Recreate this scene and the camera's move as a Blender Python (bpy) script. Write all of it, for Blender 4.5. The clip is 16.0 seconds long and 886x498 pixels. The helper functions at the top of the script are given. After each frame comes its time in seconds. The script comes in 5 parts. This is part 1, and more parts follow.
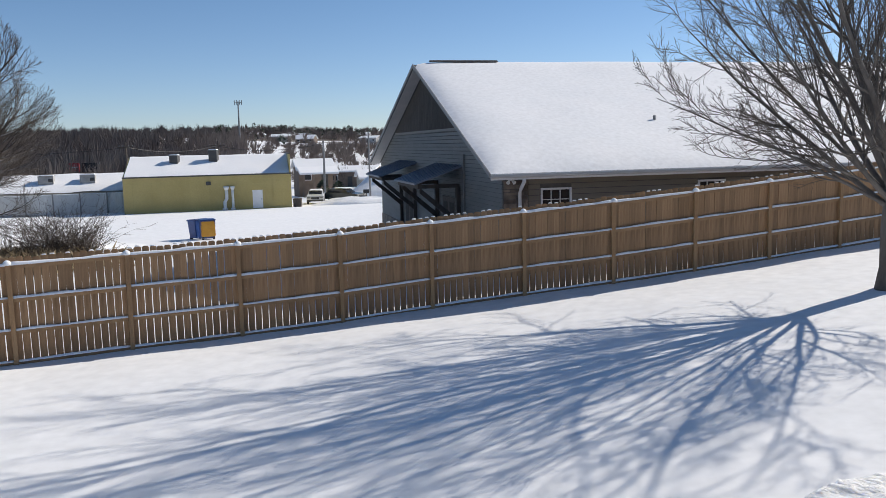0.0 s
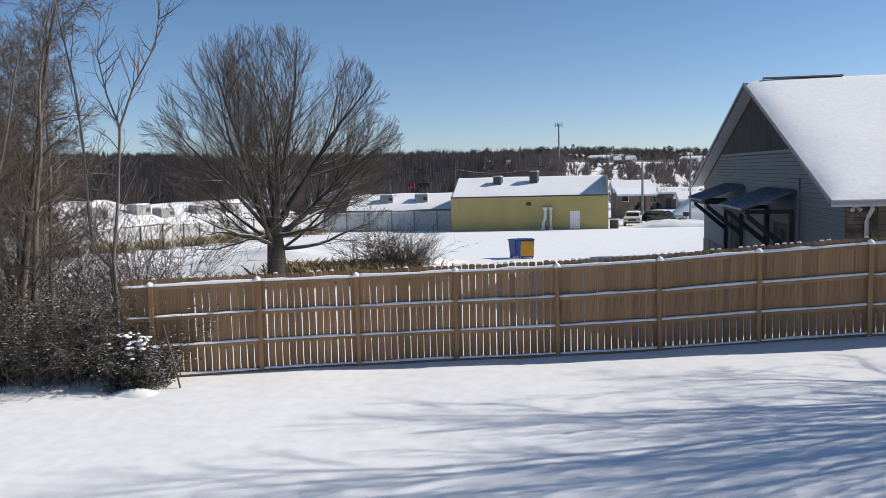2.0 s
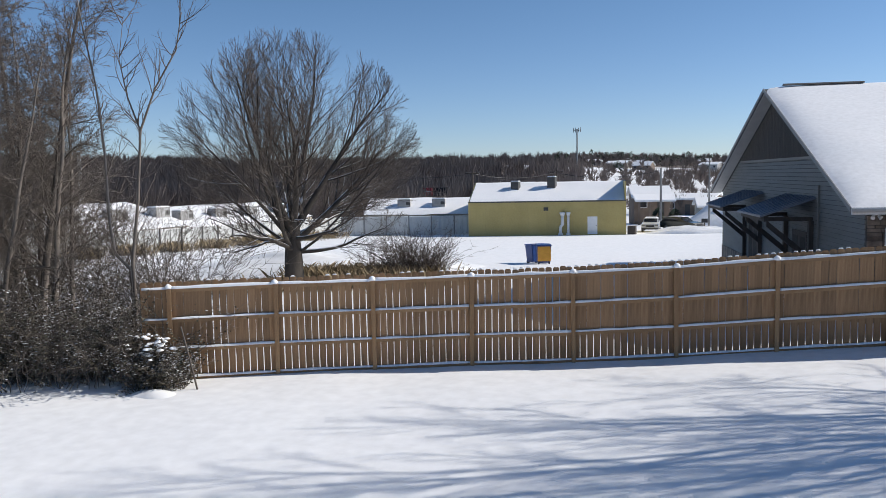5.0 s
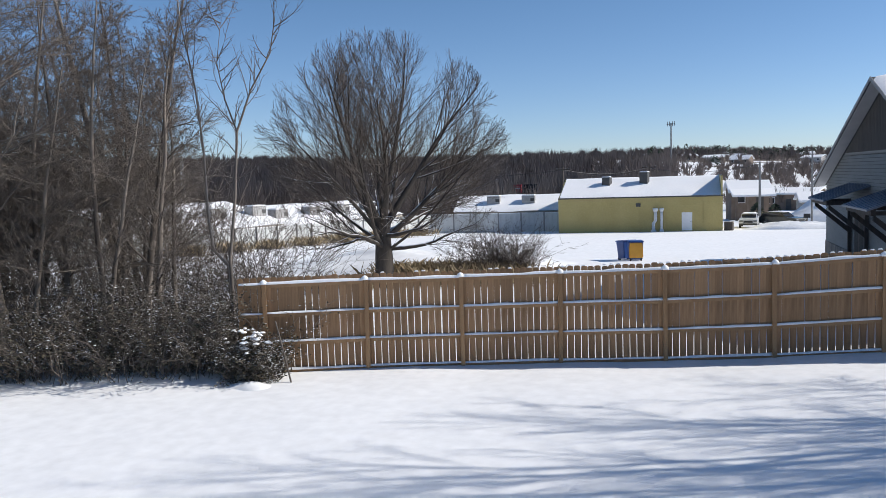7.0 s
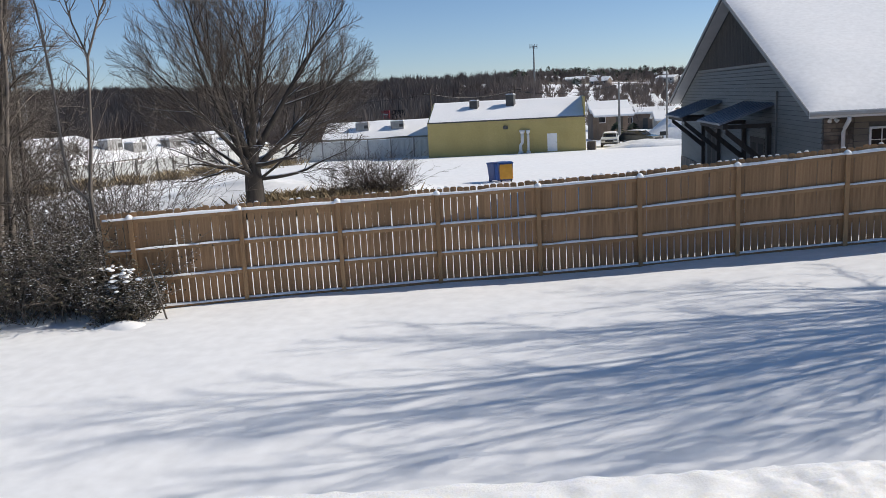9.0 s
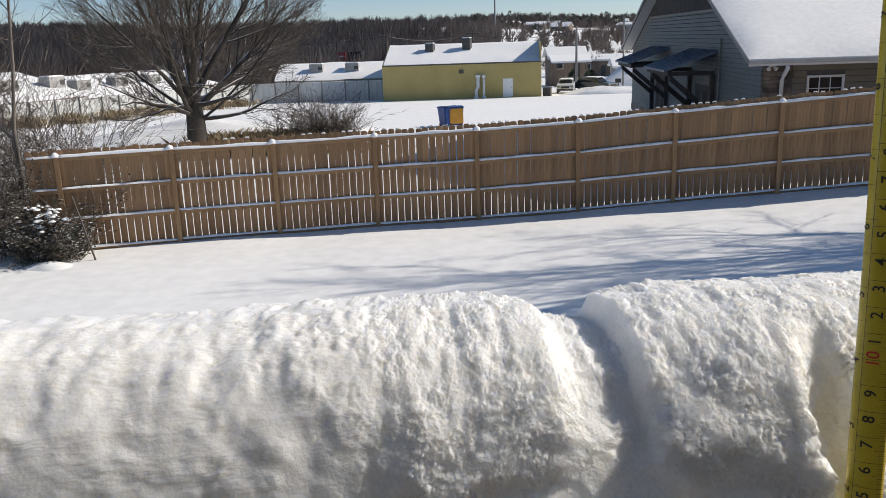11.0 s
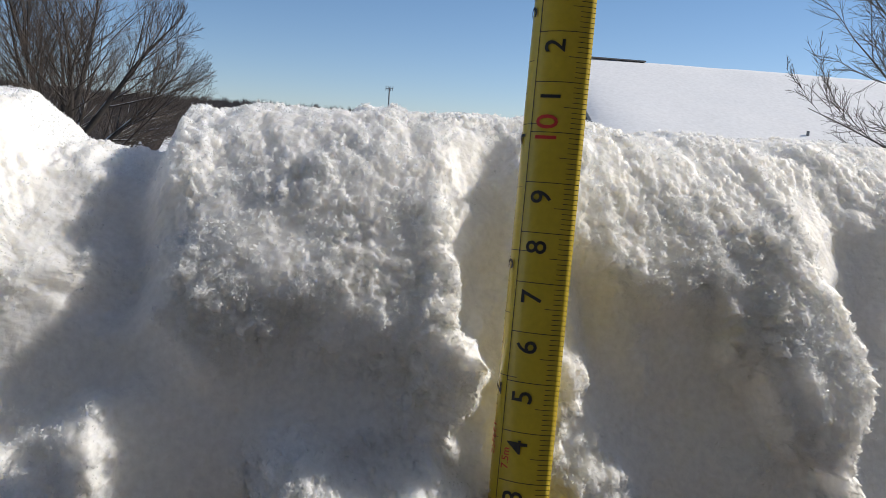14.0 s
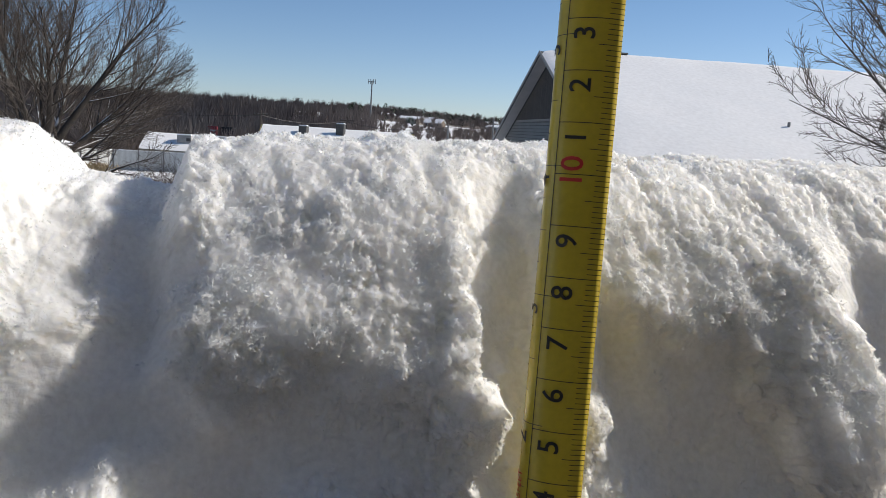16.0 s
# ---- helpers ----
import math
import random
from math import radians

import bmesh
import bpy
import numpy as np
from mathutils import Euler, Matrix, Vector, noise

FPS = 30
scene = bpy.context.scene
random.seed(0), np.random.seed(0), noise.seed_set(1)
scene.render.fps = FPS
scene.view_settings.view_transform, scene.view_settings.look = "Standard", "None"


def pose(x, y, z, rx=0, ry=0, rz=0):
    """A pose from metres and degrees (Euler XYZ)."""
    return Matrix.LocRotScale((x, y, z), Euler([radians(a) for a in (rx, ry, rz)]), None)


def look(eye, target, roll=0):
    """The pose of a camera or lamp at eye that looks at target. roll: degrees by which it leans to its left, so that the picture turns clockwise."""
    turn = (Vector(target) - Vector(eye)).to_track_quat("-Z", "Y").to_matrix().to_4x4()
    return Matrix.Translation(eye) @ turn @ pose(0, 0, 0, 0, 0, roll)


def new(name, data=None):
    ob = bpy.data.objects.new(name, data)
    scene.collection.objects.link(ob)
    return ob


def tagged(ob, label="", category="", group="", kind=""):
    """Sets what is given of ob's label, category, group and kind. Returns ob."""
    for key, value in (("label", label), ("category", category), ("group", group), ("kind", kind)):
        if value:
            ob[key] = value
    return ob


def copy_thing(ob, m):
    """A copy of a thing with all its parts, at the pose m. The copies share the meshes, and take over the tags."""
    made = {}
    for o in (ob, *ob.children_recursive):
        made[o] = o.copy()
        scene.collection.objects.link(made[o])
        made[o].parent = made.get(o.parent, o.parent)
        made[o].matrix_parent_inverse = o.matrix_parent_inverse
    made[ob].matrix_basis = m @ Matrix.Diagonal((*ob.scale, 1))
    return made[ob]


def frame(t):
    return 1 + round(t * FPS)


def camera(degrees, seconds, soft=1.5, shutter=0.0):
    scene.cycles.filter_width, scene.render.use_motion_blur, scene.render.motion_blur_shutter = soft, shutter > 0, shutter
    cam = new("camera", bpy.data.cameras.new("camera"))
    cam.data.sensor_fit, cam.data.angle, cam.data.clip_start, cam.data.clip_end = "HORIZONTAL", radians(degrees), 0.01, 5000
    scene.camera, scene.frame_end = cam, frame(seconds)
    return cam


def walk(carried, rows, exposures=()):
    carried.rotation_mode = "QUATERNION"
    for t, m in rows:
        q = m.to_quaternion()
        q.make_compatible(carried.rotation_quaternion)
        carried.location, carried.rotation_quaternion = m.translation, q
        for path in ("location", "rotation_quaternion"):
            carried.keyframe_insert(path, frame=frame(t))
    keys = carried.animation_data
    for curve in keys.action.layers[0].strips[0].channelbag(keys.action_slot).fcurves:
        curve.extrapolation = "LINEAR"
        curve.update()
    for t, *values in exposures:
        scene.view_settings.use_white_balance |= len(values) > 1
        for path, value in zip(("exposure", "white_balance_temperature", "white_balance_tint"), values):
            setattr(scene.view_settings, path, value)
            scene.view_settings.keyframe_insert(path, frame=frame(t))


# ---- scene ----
cam = camera(56.7, 16.0, soft=0.85, shutter=0.0)
# seconds, eye, yaw, pitch, roll
ROWS = [
    (0.0, -0.085, 0.073, 5.018, -0.01, -7.38, 1.31),
    (0.5, -0.116, 0.051, 5.073, 11.92, -6.74, 1.88),
    (1.0, -0.141, 0.016, 5.085, 17.23, -6.00, 2.12),
    (1.5, -0.142, -0.045, 5.097, 19.64, -5.63, 1.91),
    (2.0, -0.182, 0.022, 5.102, 21.76, -5.41, 1.47),
    (2.5, -0.174, -0.010, 5.096, 22.06, -5.46, 1.07),
    (3.0, -0.150, -0.018, 5.093, 21.32, -5.43, 1.14),
    (5.5, -0.151, 0.010, 5.114, 24.59, -4.76, 1.06),
    (6.0, -0.145, 0.044, 5.105, 27.95, -4.47, 0.69),
    (6.5, -0.129, 0.032, 5.098, 29.38, -4.70, 0.61),
    (7.0, -0.098, -0.005, 5.092, 29.23, -5.11, 1.77),
    (7.5, -0.069, 0.015, 5.093, 28.48, -5.45, 3.35),
    (8.0, -0.120, 0.015, 5.078, 25.64, -6.36, 3.28),
    (8.5, -0.210, -0.001, 5.044, 20.90, -8.67, 2.88),
    (9.0, -0.257, -0.040, 5.002, 20.01, -10.53, 3.06),
    (11.5, 0.291, 0.275, 4.862, 15.78, -14.83, 0.07),
    (12.0, 0.302, 0.324, 4.816, 13.88, -13.60, -2.66),
    (12.5, 0.292, 0.345, 4.800, 10.91, -9.73, -3.91),
    (13.0, 0.291, 0.356, 4.776, 9.88, -7.69, -4.06),
    (13.5, 0.285, 0.358, 4.773, 9.90, -7.79, -4.21),
    (14.0, 0.285, 0.356, 4.778, 9.94, -7.79, -3.99),
    (14.5, 0.291, 0.355, 4.783, 9.45, -7.53, -3.87),
    (15.0, 0.285, 0.356, 4.781, 8.88, -7.15, -3.96),
    (15.5, 0.280, 0.360, 4.783, 8.80, -7.68, -3.92),
    (16.0, 0.276, 0.361, 4.787, 8.78, -8.19, -3.66),
]
walk(cam, [(t, pose(x, y, z, 90 + p, r, w)) for t, x, y, z, w, p, r in ROWS], exposures=[(0.0, 0.08, 6700, 10), (5.5, 0.08, 6500, 10), (7.0, 0.17, 6450, 10), (8.2, 0.10, 6550, 10), (9.2, 0.03, 6750, 10), (11.4, 0.03, 7000, 10), (12.5, 0.05, 6850, 10), (16.0, 0.03, 6800, 10)])

# ---- light: low winter sun from beyond the fence, clear sky ----
SUN_AZ, SUN_EL = radians(30), radians(34)
to_sun = Vector((math.cos(SUN_AZ) * math.cos(SUN_EL), math.sin(SUN_AZ) * math.cos(SUN_EL), math.sin(SUN_EL)))
world = bpy.data.worlds.new("sky")
scene.world = world
world.use_nodes = True
wn = world.node_tree.nodes
sky = wn.new("ShaderNodeTexSky")
sky.sky_type, sky.sun_disc = "NISHITA", False
sky.sun_elevation, sky.sun_rotation = SUN_EL, radians(90) - SUN_AZ
sky.air_density, sky.dust_density, sky.ozone_density, sky.altitude = 0.72, 0.15, 3.4, 0
wn["Background"].inputs["Strength"].default_value = 0.100
tone = wn.new("ShaderNodeMix")
tone.data_type, tone.blend_type = "RGBA", "MULTIPLY"
tone.inputs["Factor"].default_value = 1.0
aim, part_z, low = wn.new("ShaderNodeTexCoord"), wn.new("ShaderNodeSeparateXYZ"), wn.new("ShaderNodeMapRange")
low.interpolation_type = "SMOOTHSTEP"
low.inputs["From Min"].default_value, low.inputs["From Max"].default_value = -0.02, 0.30
tint = wn.new("ShaderNodeMix")
tint.data_type = "RGBA"
tint.inputs["A"].default_value, tint.inputs["B"].default_value = (0.93, 0.955, 1.06, 1), (0.835, 0.98, 1.03, 1)
world.node_tree.links.new(aim.outputs["Generated"], part_z.inputs[0])
world.node_tree.links.new(part_z.outputs["Z"], low.inputs["Value"])
world.node_tree.links.new(low.outputs["Result"], tint.inputs["Factor"])
world.node_tree.links.new(tint.outputs["Result"], tone.inputs["B"])
world.node_tree.links.new(sky.outputs["Color"], tone.inputs["A"])
world.node_tree.links.new(tone.outputs["Result"], wn["Background"].inputs["Color"])
sun = new("sun", bpy.data.lights.new("sun", "SUN"))
sun.data.energy, sun.data.angle, sun.data.color = 4.3, radians(0.53), (1.0, 0.945, 0.86)
sun.matrix_world = look(to_sun * 60, (0, 0, 0))

# ---- materials ----
def material(name, a, b, scale=4.0, rough=0.7, metal=0.0, bump=0.2, bump_scale=40.0, spread=0.0, stretch=(1, 1, 1), streak=0.0, island=False):
    """Two tones mixed by a coarse and a fine noise, with a fine relief; spread varies the tone from piece to piece."""
    m = bpy.data.materials.new(name)
    m.use_nodes = True
    n, k = m.node_tree.nodes, m.node_tree.links
    p = n["Principled BSDF"]
    co = n.new("ShaderNodeTexCoord")
    mp = n.new("ShaderNodeMapping")
    mp.inputs["Scale"].default_value = stretch
    k.new(co.outputs["Object"], mp.inputs["Vector"])
    big, fine = n.new("ShaderNodeTexNoise"), n.new("ShaderNodeTexNoise")
    big.inputs["Scale"].default_value, big.inputs["Detail"].default_value = scale, 5
    fine.inputs["Scale"].default_value, fine.inputs["Detail"].default_value = bump_scale, 4
    k.new(mp.outputs[0], big.inputs["Vector"])
    k.new(mp.outputs[0], fine.inputs["Vector"])
    ramp = n.new("ShaderNodeMapRange")
    ramp.inputs["From Min"].default_value, ramp.inputs["From Max"].default_value = 0.3, 0.7
    k.new(big.outputs["Fac"], ramp.inputs["Value"])
    mix = n.new("ShaderNodeMix")
    mix.data_type = "RGBA"
    mix.inputs["A"].default_value, mix.inputs["B"].default_value = (*a, 1), (*b, 1)
    k.new(ramp.outputs["Result"], mix.inputs["Factor"])
    hsv = n.new("ShaderNodeHueSaturation")
    k.new(mix.outputs["Result"], hsv.inputs["Color"])
    val = n.new("ShaderNodeMath")
    val.operation = "MULTIPLY_ADD"
    k.new(fine.outputs["Fac"], val.inputs[0])
    val.inputs[1].default_value, val.inputs[2].default_value = 0.3 + streak, 0.85 - streak / 2
    out = val
    if spread:
        if island:
            src = n.new("ShaderNodeNewGeometry").outputs["Random Per Island"]
        else:
            src = n.new("ShaderNodeObjectInfo").outputs["Random"]
        sp = n.new("ShaderNodeMath")
        sp.operation = "MULTIPLY_ADD"
        k.new(src, sp.inputs[0])
        sp.inputs[1].default_value, sp.inputs[2].default_value = spread, 1 - spread / 2
        out = n.new("ShaderNodeMath")
        out.operation = "MULTIPLY"
        k.new(val.outputs[0], out.inputs[0])
        k.new(sp.outputs[0], out.inputs[1])
    k.new(out.outputs[0], hsv.inputs["Value"])
    k.new(hsv.outputs["Color"], p.inputs["Base Color"])
    p.inputs["Roughness"].default_value, p.inputs["Metallic"].default_value = rough, metal
    if bump:
        bp = n.new("ShaderNodeBump")
        bp.inputs["Strength"].default_value, bp.inputs["Distance"].default_value = bump, 0.3 / bump_scale
        k.new(fine.outputs["Fac"], bp.inputs["Height"])
        k.new(bp.outputs["Normal"], p.inputs["Normal"])
    return m


def with_snow(m, low=0.55, high=0.75, patch=3.0):
    """Snow that lies on the upward faces of a material, in patches."""
    n, k = m.node_tree.nodes, m.node_tree.links
    p = n["Principled BSDF"]
    old = p.inputs["Base Color"].links[0].from_socket
    geo, sep = n.new("ShaderNodeNewGeometry"), n.new("ShaderNodeSeparateXYZ")
    k.new(geo.outputs["Normal"], sep.inputs[0])
    no, co = n.new("ShaderNodeTexNoise"), n.new("ShaderNodeTexCoord")
    no.inputs["Scale"].default_value, no.inputs["Detail"].default_value = patch, 3
    k.new(co.outputs["Object"], no.inputs["Vector"])
    add = n.new("ShaderNodeMath")
    add.operation = "MULTIPLY_ADD"
    k.new(no.outputs["Fac"], add.inputs[0])
    add.inputs[1].default_value = 0.8
    k.new(sep.outputs["Z"], add.inputs[2])
    r = n.new("ShaderNodeMapRange")
    r.inputs["From Min"].default_value, r.inputs["From Max"].default_value = low + 0.4, high + 0.4
    k.new(add.outputs[0], r.inputs["Value"])
    mix = n.new("ShaderNodeMix")
    mix.data_type = "RGBA"
    k.new(old, mix.inputs["A"])
    mix.inputs["B"].default_value = (0.82, 0.84, 0.88, 1)
    k.new(r.outputs["Result"], mix.inputs["Factor"])
    k.new(mix.outputs["Result"], p.inputs["Base Color"])
    return m


M_SNOW = material("snow", (0.875, 0.885, 0.90), (0.90, 0.905, 0.915), 0.35, 0.75, 0, 0.035, 3.0)
M_ROOFSNOW = material("roof_snow", (0.87, 0.88, 0.895), (0.90, 0.90, 0.91), 0.6, 0.8, 0, 0.05, 7.0)
M_RAILSNOW = material("rail_snow", (0.86, 0.87, 0.885), (0.91, 0.91, 0.92), 60.0, 0.62, 0, 1.0, 620.0)
ps = M_RAILSNOW.node_tree.nodes["Principled BSDF"]
ps.inputs["Subsurface Weight"].default_value, ps.inputs["Subsurface Scale"].default_value = 1.0, 0.010
ps.inputs["Subsurface Radius"].default_value = (1.0, 0.95, 0.85)
M_WOODFLOOR = material("leaf_litter", (0.11, 0.085, 0.07), (0.22, 0.18, 0.15), 0.08, 0.95, 0, 0.4, 1.5)
M_CEDAR = material("cedar", (0.23, 0.130, 0.064), (0.37, 0.22, 0.115), 1.6, 0.8, 0, 0.3, 26.0, 0.45, (9, 9, 0.7), 0.35)
M_POST = material("cedar_post", (0.29, 0.165, 0.08), (0.40, 0.25, 0.13), 1.2, 0.8, 0, 0.3, 22.0, 0.2, (7, 7, 0.6), 0.3)
M_RAILWOOD = material("rail_wood", (0.27, 0.16, 0.08), (0.37, 0.23, 0.12), 1.5, 0.8, 0, 0.3, 22.0, 0.2, (1, 7, 7), 0.3)
M_DECKWOOD = material("deck_wood", (0.26, 0.20, 0.15), (0.36, 0.29, 0.22), 2.0, 0.8, 0, 0.3, 30.0, 0.2, (1, 8, 8), 0.3)
M_SIDING = material("grey_siding", (0.17, 0.165, 0.15), (0.21, 0.202, 0.185), 0.8, 0.6, 0, 0.08, 14.0, 0, (1, 1, 5), 0.05)
M_BROWNSIDING = material("taupe_siding", (0.19, 0.165, 0.13), (0.23, 0.20, 0.16), 0.8, 0.6, 0, 0.08, 14.0, 0, (1, 1, 5), 0.05)
M_DARKBOARD = material("dark_board", (0.028, 0.022, 0.018), (0.05, 0.039, 0.031), 2.0, 0.8, 0, 0.3, 18.0, 0.4, (6, 6, 0.6), 0.3)
M_TRIM = material("white_trim", (0.66, 0.67, 0.68), (0.74, 0.74, 0.74), 2.0, 0.5, 0, 0.05, 30.0)
M_SOFFIT = material("soffit", (0.46, 0.46, 0.45), (0.54, 0.53, 0.52), 2.0, 0.6, 0, 0.05, 30.0)
M_RAKE = material("grey_rake", (0.24, 0.24, 0.235), (0.30, 0.30, 0.29), 2.0, 0.6, 0, 0.05, 30.0)
M_STONE = material("ledge_stone", (0.10, 0.085, 0.07), (0.26, 0.21, 0.17), 3.0, 0.85, 0, 0.5, 25.0, 0.7)
M_MORTARSHADE = material("mortar", (0.10, 0.095, 0.09), (0.14, 0.13, 0.12), 6.0, 0.95, 0, 0.3, 60.0)
M_BLUEMETAL = material("blue_metal_roof", (0.16, 0.19, 0.25), (0.22, 0.25, 0.31), 2.0, 0.35, 0.5, 0.05, 20.0)
M_TIMBER = material("dark_timber", (0.05, 0.04, 0.033), (0.09, 0.07, 0.055), 2.0, 0.75, 0, 0.3, 25.0, 0, (5, 5, 1))
M_GLASS = material("dark_glass", (0.02, 0.022, 0.025), (0.03, 0.032, 0.036), 2.0, 0.06, 0, 0.0, 10.0)
M_YELLOW = material("yellow_metal_wall", (0.41, 0.325, 0.115), (0.47, 0.38, 0.15), 0.5, 0.55, 0, 0.05, 8.0, 0.06)
M_DARKTRIM = material("dark_trim", (0.05, 0.05, 0.05), (0.08, 0.075, 0.07), 2.0, 0.6, 0, 0.05, 30.0)
M_WHITEPAINT = material("white_paint", (0.72, 0.72, 0.71), (0.80, 0.80, 0.79), 2.0, 0.5, 0, 0.05, 30.0)
M_GREYBOX = material("grey_unit", (0.30, 0.29, 0.28), (0.42, 0.41, 0.40), 2.0, 0.6, 0.1, 0.1, 20.0, 0.2)
M_CORRUGATED = material("galvanised_sheet", (0.46, 0.47, 0.46), (0.58, 0.59, 0.58), 0.5, 0.6, 0.0, 0.1, 12.0, 0.18, (1, 1, 0.3), 0.15)
M_STEEL = material("weathered_steel", (0.17, 0.17, 0.17), (0.27, 0.27, 0.27), 2.0, 0.5, 0.4, 0.1, 20.0)
M_BARK = material("grey_bark", (0.10, 0.085, 0.072), (0.19, 0.165, 0.145), 3.0, 0.9, 0, 0.6, 24.0, 0, (1, 1, 0.3))
M_BARKSNOW = with_snow(material("bark_with_snow", (0.042, 0.035, 0.03), (0.09, 0.077, 0.066), 3.0, 0.9, 0, 0.6, 24.0, 0, (1, 1, 0.3)), 0.55, 0.75, 2.2)
M_TWIG = material("twigs", (0.095, 0.076, 0.065), (0.15, 0.122, 0.102), 1.0, 0.9, 0, 0, 20.0)
M_WOODTWIG = material("wood_twigs", (0.080, 0.066, 0.057), (0.175, 0.145, 0.122), 1.0, 0.9, 0, 0, 20.0)
M_PALEBARK = material("pale_bark", (0.08, 0.067, 0.058), (0.23, 0.195, 0.165), 2.0, 0.9, 0, 0.4, 20.0, 0, (1, 1, 0.3))
M_LEAF = with_snow(material("dull_leaf", (0.03, 0.034, 0.022), (0.085, 0.066, 0.042), 2.0, 0.7, 0, 0, 20.0, 0.5, island=True), 0.92, 1.05, 1.6)
M_DRYGRASS = material("dry_grass", (0.24, 0.18, 0.10), (0.38, 0.30, 0.19), 1.0, 0.9, 0, 0, 20.0, 0.5, island=True)
M_FARTREE = material("far_wood", (0.13, 0.10, 0.09), (0.21, 0.175, 0.155), 0.02, 0.95, 0, 0, 20.0, 0.5, island=True)
M_CONIFER = material("conifer", (0.02, 0.035, 0.02), (0.045, 0.06, 0.035), 0.5, 0.9, 0, 0, 20.0, 0.4, island=True)
M_BLUEBIN = material("blue_plastic", (0.02, 0.06, 0.22), (0.03, 0.085, 0.28), 3.0, 0.4, 0, 0.05, 30.0)
M_ORANGE = material("orange_plastic", (0.62, 0.30, 0.035), (0.72, 0.37, 0.05), 3.0, 0.4, 0, 0.05, 30.0)
M_RUBBER = material("black_rubber", (0.02, 0.02, 0.02), (0.04, 0.04, 0.04), 3.0, 0.7, 0, 0.1, 30.0)
M_CARWHITE = material("white_car_paint", (0.66, 0.67, 0.68), (0.74, 0.75, 0.76), 2.0, 0.2, 0, 0.0, 30.0)
M_CARDARK = material("dark_car_paint", (0.03, 0.035, 0.035), (0.05, 0.055, 0.05), 2.0, 0.2, 0, 0.0, 30.0)
M_BROWNWALL = material("brown_wall", (0.16, 0.12, 0.09), (0.24, 0.18, 0.14), 1.0, 0.8, 0, 0.2, 10.0, 0.3)
M_TAN = material("tan_wall", (0.38, 0.34, 0.28), (0.46, 0.42, 0.36), 1.0, 0.8, 0, 0.2, 10.0, 0.3)
M_RED = material("red_panel", (0.42, 0.03, 0.04), (0.5, 0.05, 0.06), 1.0, 0.5, 0, 0.0, 10.0)
M_BLACK = material("black_panel", (0.012, 0.012, 0.014), (0.02, 0.02, 0.022), 1.0, 0.4, 0, 0.0, 10.0)
M_TAPE = material("tape_yellow", (0.50, 0.38, 0.022), (0.58, 0.44, 0.035), 60.0, 0.28, 0, 0.03, 700.0, 0, (1, 1, 0.2))
M_INK = material("black_ink", (0.015, 0.013, 0.01), (0.03, 0.025, 0.02), 300.0, 0.5, 0, 0.0, 100.0)
M_REDINK = material("red_ink", (0.55, 0.03, 0.02), (0.6, 0.04, 0.03), 300.0, 0.5, 0, 0.0, 100.0)


# ---- mesh helpers ----
class Geo:
    """Vertices and faces that become one mesh."""

    def __init__(self):
        self.v, self.f = [], []

    def box(self, c, s, m=None, taper=1.0):
        b = len(self.v)
        x, y, z = s[0] / 2, s[1] / 2, s[2] / 2
        for k, w in ((-z, 1.0), (z, taper)):
            for i, j in ((-x, -y), (x, -y), (x, y), (-x, y)):
                p = Vector((c[0] + i * w, c[1] + j * w, c[2] + k))
                self.v.append(tuple(m @ p if m else p))
        self.f += [(b + 3, b + 2, b + 1, b), (b + 4, b + 5, b + 6, b + 7)]
        self.f += [(b + i, b + (i + 1) % 4, b + 4 + (i + 1) % 4, b + 4 + i) for i in range(4)]
        return self

    def prism(self, outline, t0, t1, axes):
        """An outline in two axes, drawn out along the third; axes maps (a, b, t) to a place."""
        b, n = len(self.v), len(outline)
        for t in (t0, t1):
            self.v += [tuple(axes(p, q, t)) for p, q in outline]
        self.f += [tuple(b + i for i in range(n))[::-1], tuple(b + n + i for i in range(n))]
        self.f += [(b + i, b + (i + 1) % n, b + n + (i + 1) % n, b + n + i) for i in range(n)]
        return self

    def tube(self, pts, radii, n=5, cap=True):
        b = len(self.v)
        pts = [Vector(p) for p in pts]
        for i, p in enumerate(pts):
            d = (pts[min(i + 1, len(pts) - 1)] - pts[max(i - 1, 0)]).normalized()
            a = d.cross(Vector((0.31, 0.17, 0.93)) if abs(d.z) < 0.9 else Vector((1, 0.2, 0))).normalized()
            c = d.cross(a)
            for j in range(n):
                w = 2 * math.pi * j / n
                self.v.append(tuple(p + (a * math.cos(w) + c * math.sin(w)) * radii[i]))
        for i in range(len(pts) - 1):
            for j in range(n):
                self.f.append((b + i * n + j, b + i * n + (j + 1) % n, b + (i + 1) * n + (j + 1) % n, b + (i + 1) * n + j))
        if cap:
            e = b + (len(pts) - 1) * n
            self.f += [tuple(b + j for j in range(n))[::-1], tuple(e + j for j in range(n))]
        return self

    def mesh(self, name, mat, smooth=False):
        me = bpy.data.meshes.new(name)
        me.from_pydata(self.v, [], self.f)
        me.materials.append(mat)
        if smooth:
            me.polygons.foreach_set("use_smooth", [True] * len(me.polygons))
        me.update()
        return me

    def make(self, name, mat, parent=None, label="", smooth=False, bevel=0.0):
        me = self.mesh(name, mat, smooth)
        if bevel:
            bm = bmesh.new()
            bm.from_mesh(me)
            bmesh.ops.bevel(bm, geom=list(bm.edges), offset=bevel, segments=2, affect="EDGES", clamp_overlap=True)
            bm.to_mesh(me)
            bm.free()
        ob = new(name, me)
        if parent:
            ob.parent = parent
        if label:
            ob["label"] = label
        return ob


